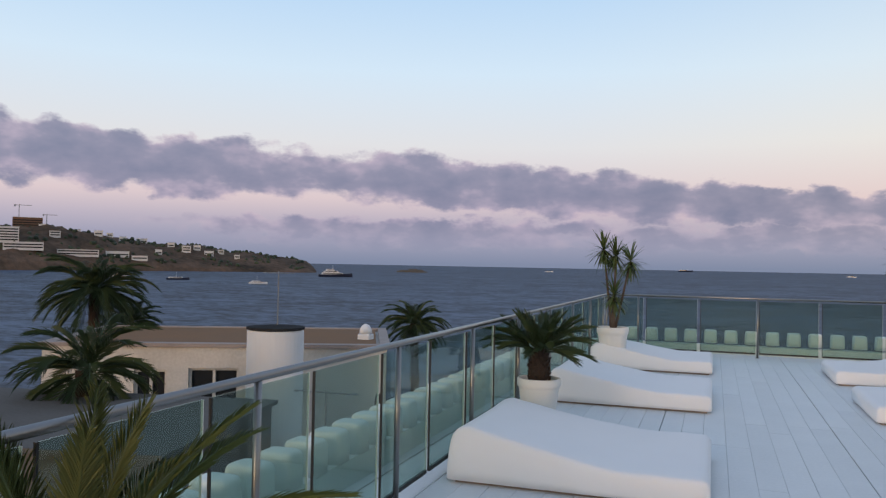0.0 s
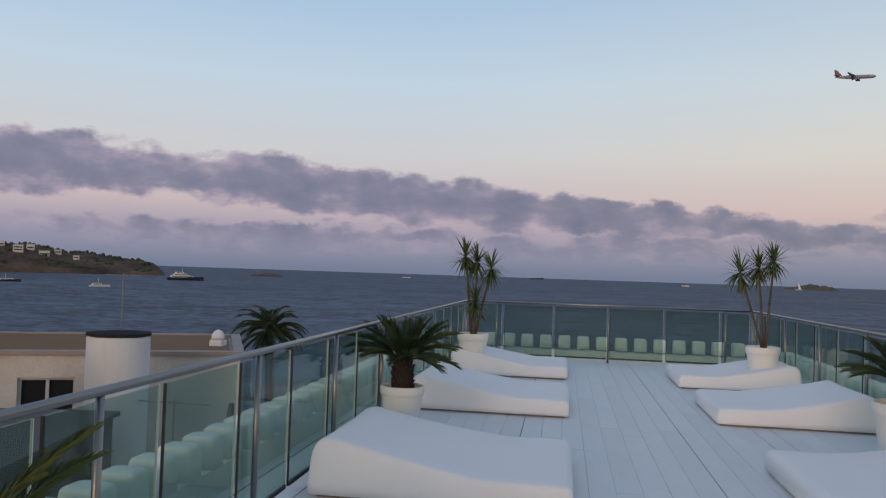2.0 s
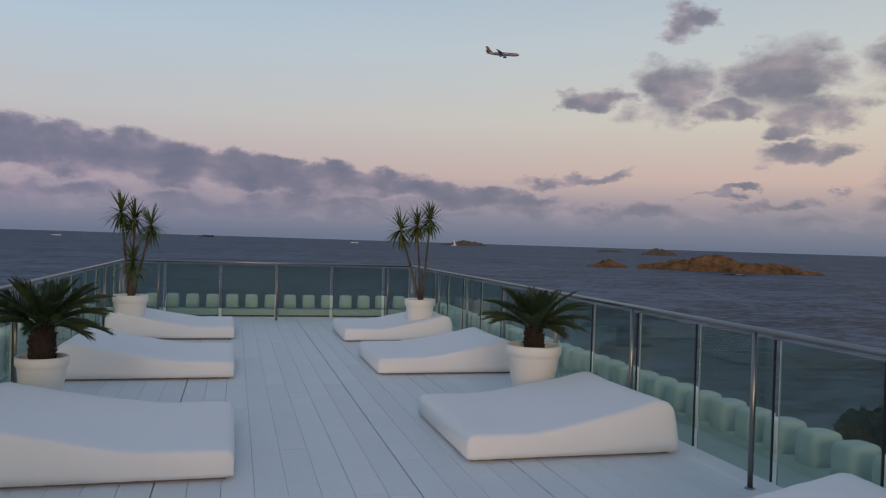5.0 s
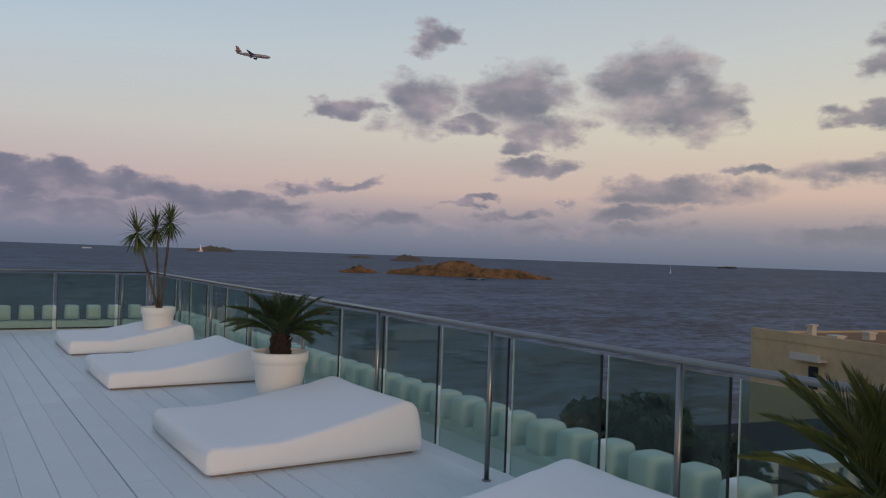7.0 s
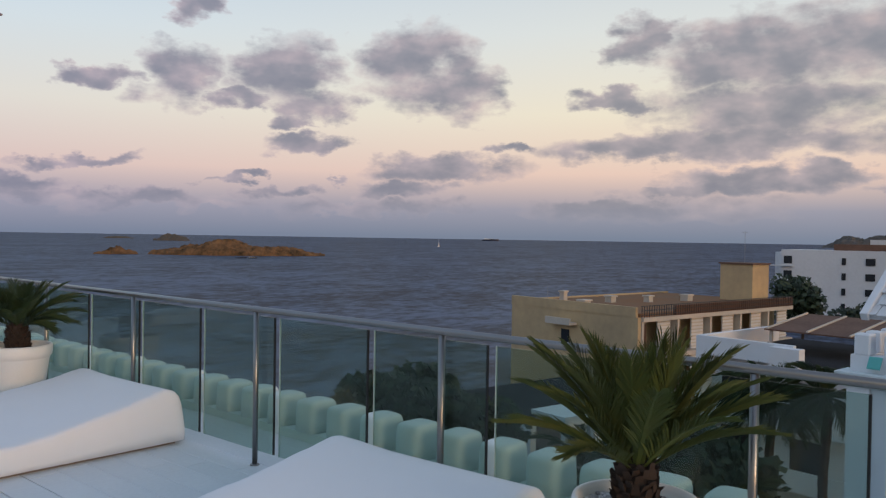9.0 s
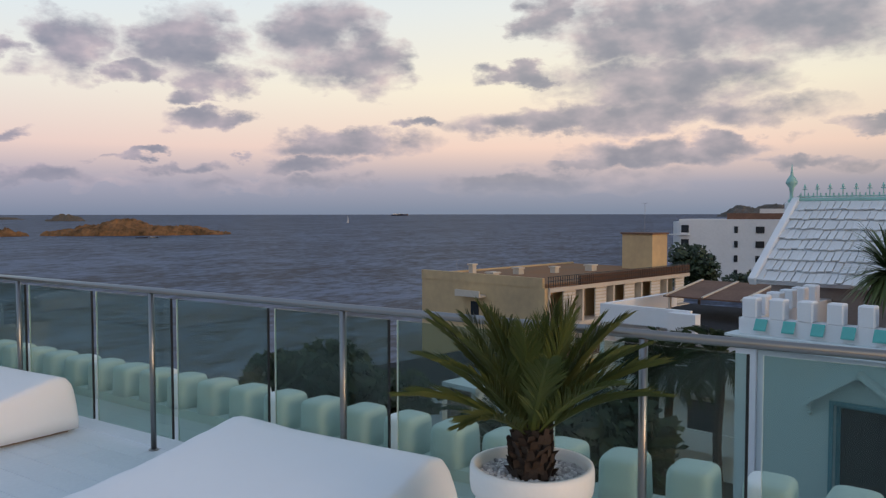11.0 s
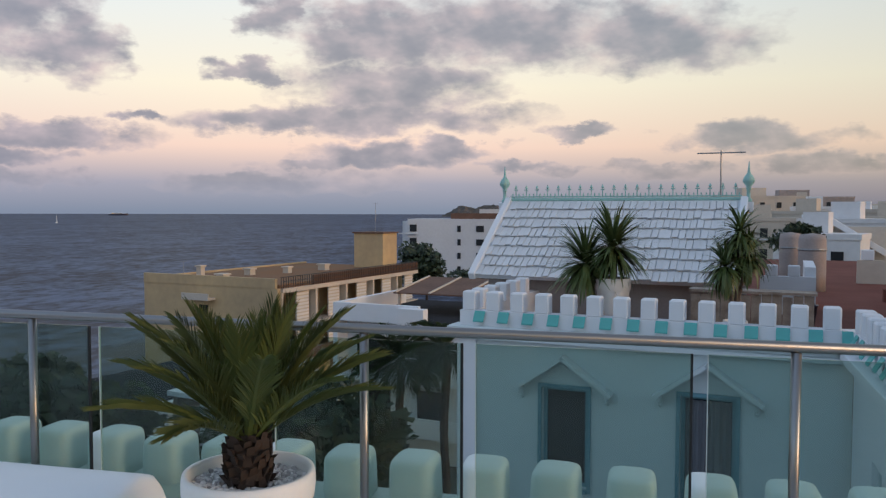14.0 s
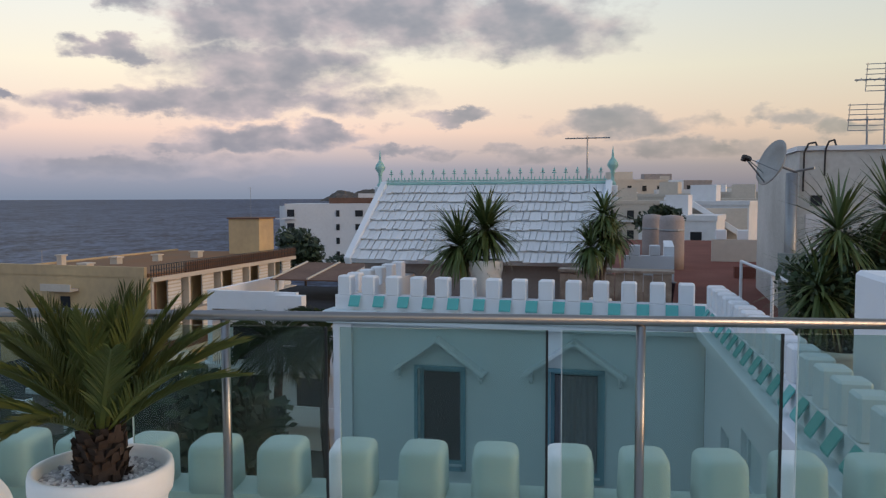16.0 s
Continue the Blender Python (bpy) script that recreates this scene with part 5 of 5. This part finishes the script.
p = spot(-21.43, 0, 9.17)
t = thing("shrub", "dense dark leafy shrub in a tub on the far roof", "shrub", pose(p.x, p.y, -0.4))
part("tub", Shape().lathe([(0.25, 0), (0.32, 0.35), (0.34, 0.36), (0.30, 0.35), (0.1, 0.3)], 18), M_BEIGE, t, smooth=True)
part("stems", Shape().tube((0, 0, 0.3), (0.1, 0.3, 1.0), 0.025, n=6).tube((0, 0, 0.3), (-0.1, -0.3, 1.1), 0.025, n=6).tube((0, 0, 0.3), (0.0, 0.0, 1.3), 0.025, n=6), M_STEM, t)
part("foliage", leaf_crown(0.55, 0.95, 0.85, 5200, 0.04, 14, 14), M_FROND_D, t, "small dark green leaves", at=pose(0, 0, 0.85), fix=False)
t = thing("low_wall", "white wall pier at the end of the terrace", "wall", pose(5.99, -1.99, 0, 0, 0, -6.21))
part("pier", B(-0.35, 0.35, -2.2, 0.0, -0.6, 1.02, bevel=0.03), M_WHITE, t)
part("niche", Shape().lathe([(0.14, 0), (0.14, 0.03)], 16, pose(-0.37, -0.45, 0.75, 0, 90, 0)), M_BLUE, t)

# ---- houses and trees on the sea side ----
YB = thing("apartment_block", "ochre yellow apartment block with rust balconies and a flat roof", "building", pose(55.52, 28.57, 0, 0, 0, -10.68))
part("wall", B(0, 23, 1.6, 14, -13, -4.4), M_YELLOW, YB)
part("end_wall", B(-0.02, 0.35, 0.0, 1.598, -13, -4.4).box(-0.05, 0.3, 5.6, 14, -4.398, -3.62).box(0.302, 23, 13.7, 14, -4.398, -3.95), M_YELLOW, YB)
part("roof", B(0.3, 22.9, 0.0, 13.7, -4.398, -4.1), M_OCHRE, YB, "stained rust-coloured flat roof")
for z in (-4.75, -7.75, -10.75):
    part("slab", B(0.36, 23, -0.25, 1.6, z, z + 0.34), M_CREAM, YB, "cream balcony slab edge")
part("roof_parapet", B(4.6, 23, -0.2, 0.0, -4.40, -3.62), M_RUST, YB, "rust-brown roof parapet")
part("end_parapet", B(-0.05, 0.25, 0.2, 5.598, -4.398, -3.62), M_YELLOW, YB, "stained ochre parapet")
ra = Shape()
for k in range(74):
    ra.tube((0.1 + k * 0.31, -0.28, -4.40), (0.1 + k * 0.31, -0.28, -3.5), 0.03, n=4)
for z in (-3.5, -3.85, -4.2):
    ra.tube((0, -0.28, z), (22.9, -0.28, z), 0.035, n=4)
part("railing", ra, M_IRON, YB)
for k in range(5):
    part("fin", B(0.36 + k * 4.6, 0.62 + k * 4.6, -0.1, 1.6, -13, -4.76), M_CREAM, YB)
random.seed(3)
for fl, z in enumerate((-7.40, -10.40)):
    for k in range(5):
        x = 0.8 + k * 4.6
        part("shutter", B(x + 2.3, x + 4.0, 0.5, 0.6, z + 0.0, z + 2.6), M_FARW, YB, "white louvred screen")
        for q in range(9):
            part("slat", B(x + 2.3, x + 4.0, 0.42, 0.50, z + 0.15 + q * 0.28, z + 0.23 + q * 0.28), M_SHUT, YB)
        part("window", B(x + 0.3, x + 1.5, 1.5, 1.598, z + 0.02, z + 2.2), M_DARK, YB)
        part("door", B(x + 1.6, x + 2.2, 1.5, 1.598, z + 0.02, z + 2.2), M_RUST, YB)
    part("balcony_front", B(0.4, 22.9, -0.2, -0.08, z + 0.0, z + 0.85), M_RUST, YB, "rust balcony front") if fl else None
part("balcony", B(-0.9, -0.021, 6.2, 9.0, -5.55, -5.35).box(-0.9, -0.78, 6.2, 9.0, -5.349, -5.0), M_CREAM, YB, "cream canopy on the end wall")
part("window", B(-0.06, -0.021, 7.0, 7.9, -7.7, -6.0), M_DARK, YB)
part("window", B(-0.06, -0.021, 3.0, 3.8, -10.8, -9.4), M_DARK, YB)
tower = part("stair_tower", B(20.0, 22.9, 2.2, 5.6, -4.1, -0.62), M_YELLOW, YB, "ochre stair tower")
part("tower_cap", B(19.85, 23.05, 2.05, 5.75, -0.619, -0.48), M_RUST, tower)
for x, y, w, h in ((3.0, 10.5, 0.5, 0.9), (6.5, 8.0, 0.7, 0.5), (10.0, 6.5, 0.6, 0.5), (14.5, 5.5, 0.8, 0.5), (1.6, 6.8, 0.8, 0.4)):
    ch = part("chimney", B(x, x + w, y, y + w, -4.1, -4.1 + h), M_CREAM, YB)
    part("chimney_cap", B(x - 0.1, x + w + 0.1, y - 0.1, y + w + 0.1, -4.098 + h, -3.98 + h), M_CREAM, ch)
yagi(pose(55.52, 28.57, 0, 0, 0, -10.68) @ pose(21.6, 4.0, -0.48), 3.0, "tall thin mast on the stair tower", 3, 0.5)
yagi(pose(55.52, 28.57, 0, 0, 0, -10.68) @ pose(2.5, 12.0, -4.1), 1.4, "small antenna on the flat roof", 4, 0.5)

WH = thing("apartment_house", "white rendered house with iron-railed balconies", "house", pose(43.31, 18.78, 0, 0, 0, -99.11))
part("wall", B(0, 13, 1.2, 11, -13, -4.8), M_WHITE, WH)
part("side_wall", B(0, 0.3, 0.0, 1.198, -13, -4.8), M_WHITE, WH)
part("parapet", B(0, 5.6, 0.0, 0.3, -4.798, -3.75).box(0, 0.3, 0.302, 9, -4.798, -3.75).box(4.6, 6.2, -0.6, -0.002, -5.2, -3.85), M_WHITE, WH, "white roof parapet")
part("roof", B(0.3, 13, 0.3, 11, -4.85, -4.7), M_GREYROOF, WH)
per = part("pergola_roof", B(2.2, 9.5, 3.5, 8.5, 0, 0.08, pose(0, 0, -3.9) @ pose(0, 0, 0, 7, 0, 0)), M_RUST, WH, "sloping brown pergola roof")
for k in range(4):
    part("batten", B(2.3 + k * 2.3, 2.42 + k * 2.3, 3.5, 8.5, 0.081, 0.16, pose(0, 0, -3.9) @ pose(0, 0, 0, 7, 0, 0)), M_CREAM, per)
for x in (2.4, 9.2):
    part("pergola_post", B(x, x + 0.15, 3.7, 3.85, -4.7, -3.45), M_CREAM, WH)
for fl, z in enumerate((-7.9, -10.9)):
    part("slab", B(-0.4 + 1.0 * fl, 9, -0.5, 1.2, z - 0.2, z), M_WHITE, WH, "white balcony slab")
    part("window", B(1.0, 3.2, 1.1, 1.198, z + 0.02, z + 2.1), M_DARK, WH)
    part("window", B(5.0, 6.6, 1.1, 1.198, z + 0.02, z + 2.1), M_DARK, WH)
    rr = Shape()
    for q in range(30):
        rr.tube((0.7 + q * 0.13, -0.42, z), (0.7 + q * 0.13, -0.42, z + 0.95), 0.014, n=4)
    rr.tube((0.65, -0.42, z + 0.95), (4.6, -0.42, z + 0.95), 0.03, n=4)
    part("balcony_rail", rr, M_IRON, WH, "dark iron balcony rail")
    part("balcony_wall", B(5.0, 9.0, -0.5, -0.35, z + 0.002, z + 0.9), M_WHITE, WH)

DH = thing("low_house", "low white house with a dark grey felt roof", "house", pose(29.81, 20.79, 0, 0, 0, -10.83))
part("wall", B(0, 11, 0, 7.6, -13, -6.9), M_WHITE, DH)
part("roof", B(0.3, 10.7, 0.3, 7.3, -6.898, -6.78), M_GREYROOF, DH, "dark grey felt roof")
part("parapet", B(0, 11, 0, 0.25, -6.899, -6.72).box(0, 0.25, 0.252, 7.6, -6.899, -6.76), M_WHITE, DH)
p = spot(32.21, -12.18, 30.55)
t = thing("flat_porch", "small white flat-roofed porch", "porch", pose(p.x, p.y, p.z, 0, 0, -11.5))
part("canopy", B(-0.9, 0.9, -0.9, 0.9, -0.18, 0.0), M_WHITE, t)
for sx in (-0.8, 0.6):
    part("pillar", B(sx, sx + 0.2, -0.8, -0.6, -6.9, -0.182), M_WHITE, t)
part("wall", B(-0.8, 0.8, 0.5, 0.7, -6.9, -0.182), M_BEIGE, t)

# the white hotel far along the shore
hm = pose(160.24, 51.27, 0, 0, 0, -86.19)
HO = thing("hotel", "white five-storey hotel with dark windows far along the shore", "building", hm)
part("wall", B(0, 46, 0, 14, -13, 0.1), M_FARW, HO)
part("roof_storey", B(9, 40, 2, 12, 0.102, 1.3), M_RUST, HO, "set-back brown roof storey")
part("roof_block", B(15, 22, 3, 10, 1.302, 2.2), M_FARW, HO)
part("stair_bay", B(-1.6, -0.002, 2, 12, -13, -0.4), M_FARW, HO)
for f_ in range(4):
    z = -2.6 - 2.85 * f_
    part("window", B(-0.1 + 0.6, 2.0, -0.12, -0.002, z, z + 1.5), M_DARK, HO)
    part("balcony", B(-1.8, 2.2, -0.9, -0.002, z - 0.5, z - 0.3), M_FARW, HO)
    for x in (10.8, 14.8, 24.0, 29.0, 36.0):
        part("window", B(x, x + (1.6 if x != 10.8 else 0.7), -0.12, -0.002, z, z + 1.3), M_DARK, HO)


# ---- trees ----
def tree(x, y, z0, z1, rx, rz, seed, label, n=2600, size=0.16):
    t = thing("tree", label, "tree", pose(x, y, z0))
    h = z1 - z0 - rz
    tr = Shape().tube((0, 0, 0), (0.1, 0.05, h * 0.6), 0.22, 0.16, 9)
    rnd = random.Random(seed)
    for k in range(6):
        a = k * 1.05 + rnd.uniform(-0.3, 0.3)
        tr.tube((0.1, 0.05, h * rnd.uniform(0.45, 0.62)), (math.cos(a) * rx * 0.55, math.sin(a) * rx * 0.55, h + rz * rnd.uniform(-0.3, 0.4)), 0.09, 0.03, 6)
    part("trunk", tr, M_BARK, t)
    c = leaf_crown(rx, rx, rz, n, size, seed, 12)
    part("crown", c, M_TREE, t, "dense dark green crown", at=pose(0, 0, h), fix=False)
    return t


p = spot(42.53, 0, 30.55)
tree(p.x, p.y, -13, -3.4, 3.4, 2.3, 1, "broad dark green tree by the shore", 9000, 0.26)
p = spot(46.96, 0, 31.57)
tree(p.x, p.y, -13, -4.4, 2.0, 1.7, 2, "rounded dark green tree by the shore", 4200, 0.26)
p = spot(41.0, 0, 29)
tree(p.x, p.y, -13, -3.9, 2.2, 2.4, 3, "dark green tree beside the low house", 5000, 0.26)
p = spot(24.86, 0, 27.5)
tree(p.x, p.y, -13, -4.3, 3.2, 2.6, 4, "dark tree in the court below", 6000, 0.28)
p = spot(16.24, 0, 114.06)
tree(p.x, p.y, -13, -2.4, 4.2, 4.6, 6, "tall dark tree in front of the far hotel", 2600, 0.45)
p = spot(12.62, 0, 122.21)
tree(p.x, p.y, -13, -6.0, 5.0, 3.0, 7, "dark shrubs near the far hotel", 1600, 0.45)

FR_P = [frond_mesh("frond", 1.0, li, dr, 26, 0.24, 0.022, M_FROND_D, seed=100 + i, vee=10) for i, (li, dr) in enumerate(((62, 75), (30, 80), (2, 65), (-28, 40)))]


def palm_tree(x, y, z0, z1, r, seed, label, n=46, dead=10):
    t = thing("palm_tree", label, "palm tree", pose(x, y, z0))
    h = z1 - z0
    tr = Shape()
    for k in range(10):
        tr.tube((0.06 * math.sin(k), 0.06 * math.cos(k), h * k / 10), (0.06 * math.sin(k + 1), 0.06 * math.cos(k + 1), h * (k + 1) / 10 + 0.05), 0.20, 0.17, 9)
    part("trunk", tr, M_BARK, t, "rough brown trunk")
    rnd = random.Random(seed)
    for k in range(n):
        u = k / n
        v = FR_P[0] if u > 0.7 else FR_P[1] if u > 0.38 else FR_P[2] if u > 0.14 else FR_P[3]
        q = part("frond", v, None, t, at=pose(0, 0, h, 0, 0, math.degrees(k * 2.399963)) @ pose(0, 0, 0, rnd.uniform(-15, 15), rnd.uniform(-12, 12), 0))
        q.scale = (r * rnd.uniform(0.85, 1.1),) * 3
    return t


E0 = (-0.073, 0.2, 1.62)
p = spot(18.29, 0, 36.66)
palm_tree(p.x, p.y, -13, -5.3, 2.6, 1, "palm tree in front of the white house")
p = spot(14.97, 0, 33.61)
palm_tree(p.x, p.y, -13, -4.4, 2.0, 2, "tall palm tree beside the pale blue wing")
p = spot(30.74, 0, 25.46)
palm_tree(p.x, p.y, -13, -5.9, 2.2, 3, "low palm tree in the garden below", 40)
p = spot(21.43, 0, 26.48)
palm_tree(p.x, p.y, -13, -7.2, 2.2, 8, "low palm tree in the garden below", 40)
p = spot(132.77, 0, 31.57, E0)
palm_tree(p.x, p.y, -13, 0.35, 2.1, 4, "tall dark palm tree by the white house", 56)
p = spot(130.61, 0, 33.61, E0)
palm_tree(p.x, p.y, -13, -1.1, 1.5, 9, "dark palm tree behind the white house", 50)
p = spot(133.16, 0, 17.82, E0)
palm_tree(p.x, p.y, -13, -0.75, 1.65, 5, "palm tree with arching fronds before the white house", 36)
p = spot(110.97, 0, 33.61, E0)
palm_tree(p.x, p.y, -13, -1.0, 1.5, 6, "dark palm tree beyond the flat roof", 50)

# ---- the house on the other side ----
LH = thing("flat_house", "white house with a brown gravel flat roof", "house", pose(-17.79, 17.4, 0.22, 0, 0, 24.31))
part("wall", wall_holes(0, 9.6, 0, 0.3, -13, -1.1, [(2.5, 3.4, -2.6, -1.75), (4.0, 5.4, -2.8, -1.7)]), M_DIRTY, LH)
part("back_wall", B(0, 0.3, 0.302, 5.8, -13, -1.1).box(0.302, 9.6, 5.5, 5.8, -13, -1.1).box(9.3, 9.6, 0.302, 5.498, -13, -1.1), M_DIRTY, LH)
part("roof", B(0.3, 9.3, 0.3, 5.5, -1.3, -1.02), M_BROWNROOF, LH, "brown gravel roof")
part("roof_edge", B(-0.1, 9.7, -0.1, 0.25, -1.098, -0.99).box(-0.1, 0.25, 0.252, 5.9, -1.098, -0.99).box(0.252, 9.7, 5.6, 5.9, -1.098, -0.99).box(9.4, 9.7, 0.252, 5.598, -1.098, -0.99), M_BEIGE, LH, "pale roof kerb")
for a, b, c, d in ((2.5, 3.4, -2.6, -1.75), (4.0, 5.4, -2.8, -1.7)):
    w = part("window", B(a, a + 0.07, 0.1, 0.18, c, d).box(b - 0.07, b, 0.1, 0.18, c, d).box((a + b) / 2 - 0.04, (a + b) / 2 + 0.04, 0.1, 0.18, c, d).box(a + 0.071, b - 0.071, 0.1, 0.18, d - 0.07, d), M_DIRTY, LH)
    part("pane", B(a + 0.05, b - 0.05, 0.19, 0.2, c, d), M_DARK, w)
p = spot(120.89, 0, 20.78, E0)
t = thing("round_chimney", "wide white cylindrical chimney stack with a dark cap", "chimney", pose(p.x, p.y, 0))
part("flue", Shape().lathe([(0.72, -9), (0.72, -0.2), (0.70, -0.16)], 36), M_WHITE, t, smooth=False)
part("cap", Shape().lathe([(0.66, -0.158), (0.74, -0.14), (0.74, -0.08), (0.1, -0.03)], 36), M_GREYROOF, t)
yagi(pose(p.x + 0.05, p.y, -0.05), 1.4, "thin television antenna on the chimney", 4, 0.45)
p = spot(114.51, 0, 24.95, E0)
t = thing("vent_chimney", "small rounded white vent chimney", "chimney", pose(p.x, p.y, -1.05))
part("flue", B(-0.2, 0.2, -0.2, 0.2, 0, 0.42, bevel=0.03), M_WHITE, t)
part("cowl", Shape().lathe([(0.2, 0.421), (0.19, 0.55), (0.12, 0.68), (0.02, 0.73)], 16), M_WHITE, t, smooth=True)
t = thing("lower_house", "cream lower house with a plain flat roof", "house", pose(-14.62, 6.76, 0, 0, 0, 10.95))
part("wall", B(0, 10.5, 0, 8.5, -13, -3.6), M_BEIGE, t)
part("roof", B(0.2, 10.3, 0.2, 8.3, -3.598, -3.5), M_BROWNROOF, t)
part("upper_storey", B(0.2, 7.4, 1.6, 6.2, -3.498, -1.30), M_GREYWALL, t, "plain dark grey upper storey")
part("coping", B(0.1, 7.5, 1.5, 6.3, -1.298, -1.22), M_GREYWALL, t)
part("roof_edge", B(0, 10.5, 0, 0.198, -3.598, -3.25).box(0, 0.198, 0.2, 8.5, -3.598, -3.25), M_WHITE, t)
p = spot(117.26, 0, 13.24, E0)
yagi(pose(p.x, p.y, -3.5), 3.0, "tall thin television antenna on the lower roof", 5, 0.6)
t = thing("sun_umbrella", "closed dark parasol on the lower roof", "parasol", pose(-5.9, 13.6, -3.5))
part("pole", Shape().tube((0, 0, 0), (0, 0, 2.6), 0.03, n=8), M_GREY, t)
part("canopy", Shape().lathe([(0.05, 2.7), (0.12, 2.2), (0.2, 1.3), (0.14, 1.0), (0.05, 1.0)], 10), M_IRON, t)

# ---- the town behind the roofs ----
random.seed(23)


def town_house(az, rng, w, d, el_top, mat, floors, cols, label):
    p = spot(az, el_top, rng)
    t = thing("town_building", label, "building", pose(p.x, p.y, 0, 0, 0, az - 90 + random.uniform(-18, 18)), group="town buildings")
    z1 = p.z
    part("wall", B(-w / 2, w / 2, 0, d, -13, z1), mat, t)
    part("parapet", B(-w / 2 - 0.1, w / 2 + 0.1, -0.1, d + 0.1, z1 + 0.002, z1 + 0.5), mat, t)
    for f_ in range(floors):
        for c in range(cols):
            x = -w / 2 + (c + 0.5) * w / cols
            z = z1 - 2.3 - f_ * 3.0
            part("window", B(x - 0.5, x + 0.5, -0.12, -0.002, z, z + 1.3), M_DARK, t)
        part("balcony", B(-w * 0.4, w * 0.1, -0.9, -0.002, z1 - 2.7 - f_ * 3.0, z1 - 2.5 - f_ * 3.0), M_FARW, t)
    part("roof_hut", B(-w * 0.2, w * 0.1, d * 0.3, d * 0.7, z1 + 0.502, z1 + 2.4), mat, t)
    return t


for az, rng, w, d, el, mat, fl, co, lb in ((-4.14, 214, 22, 12, 0.54, M_FARW, 4, 6, "far white apartment block in the town"), (-6.99, 193, 18, 12, 0.98, M_CREAM, 4, 5, "far cream apartment block with roof huts"),
                                       (-9.45, 234, 26, 12, 0.93, M_BEIGE, 4, 6, "far brown apartment block in the town"), (-12, 244, 26, 12, 0.1, M_FARW, 3, 6, "far white apartment block in the town"),
                                       (-14.36, 265, 30, 12, 0.05, M_CREAM, 3, 6, "far cream apartment block in the town"), (-4.54, 132, 11, 8, -0.29, M_FARW, 2, 3, "white town house with small windows"),
                                       (-7.09, 122, 9, 7, -0.59, M_CREAM, 2, 3, "cream town house with small windows"), (-9.64, 132, 10, 7, -0.1, M_CREAM, 2, 3, "cream town house with roof huts"),
                                       (-12, 97, 10, 7, -0.69, M_FARW, 2, 3, "white town house with an outside stair"), (-14.75, 112, 10, 7, -0.49, M_CREAM, 2, 2, "cream town house with small windows"),
                                       (-10.23, 76, 7, 6, -1.77, M_FARW, 1, 2, "low white town house behind the roof terrace"), (-18.77, 122, 30, 12, 0, M_CREAM, 2, 5, "far cream apartment block in the town"), (-1.1, 193, 20, 12, 0.2, M_FARW, 3, 5, "far white apartment block in the town"), (7.73, 214, 30, 12, -0.79, M_FARW, 3, 6, "far white apartment block in the town")):
    town_house(az, rng, w, d, el, mat, fl, co, lb)
rnd_t = random.Random(31)
for k in range(13):
    az = -3.36 - k * 0.885
    town_house(az, rnd_t.uniform(150, 290), rnd_t.uniform(6, 11), 9, rnd_t.uniform(-0.25, 0.85), rnd_t.choice((M_FARW, M_CREAM, M_DIRTY)), 3, 3, rnd_t.choice(("small white town block with dark windows", "narrow pale town block with roof huts")))
    if k % 2:
        pa = spot(az, 0.6, 140)
        yagi(pose(pa.x, pa.y, -1.0), 4.6, "thin antenna mast above the town roofs", 4, 0.8)
p = spot(-8.86, -1.87, 61.1)
tree(p.x, p.y, -6.0, p.z + 1.6, 2.0, 1.4, 9, "dark green bush on a town roof", 1500, 0.2)
p = spot(-12.59, -1.47, 81.47)
t = thing("outside_stair", "white outside stair of a town house", "stairs", pose(p.x, p.y, p.z, 0, 0, -104))
part("flight", B(-3, 3, 0, 0.9, -0.25, 0.25, pose(0, 0, 0, 0, 33, 0)), M_WHITE, t)
part("landing", B(-4.6, -2.4, 0, 0.9, 1.6, 1.9), M_WHITE, t)
part("flight", B(-3, 3, 0, 0.9, -0.25, 0.25, pose(-0.6, 0.3, -2.3, 0, 33, 0)), M_WHITE, t)
part("wall", B(-4.6, 3.2, 0.92, 1.2, -9, 0.8), M_CREAM, t)
island("hill", "low dark hill beyond the far hotel", 10.66, 2648, 420, 200, 52, M_ROCKD, seed=21, nx=50, peak=0.6)

# ---- the deck's boards ----
random.seed(77)
BW = 0.2065
mesh_of = {}
x = -2.44
while x < 3.80:
    y = -4.2 - random.uniform(0, 2.0)
    while y < 16.15:
        L = random.choice((2.6, 3.2, 3.8))
        y0, y1 = max(y, -4.2), min(y + L, 16.18)
        if y1 - y0 > 0.2:
            key = round(y1 - y0, 3)
            if key not in mesh_of:
                mesh_of[key] = Shape().box(0, BW - 0.0022, 0, key - 0.004, -0.028, 0.0, bevel=0.0025).mesh("plank", M_DECK)
            part("plank", mesh_of[key], None, deck, at=pose(x, y0, random.uniform(-0.0015, 0.0)))
        y += L
    x += BW + random.choice((-0.0012, -0.0008, 0.0, 0.0, 0.006))
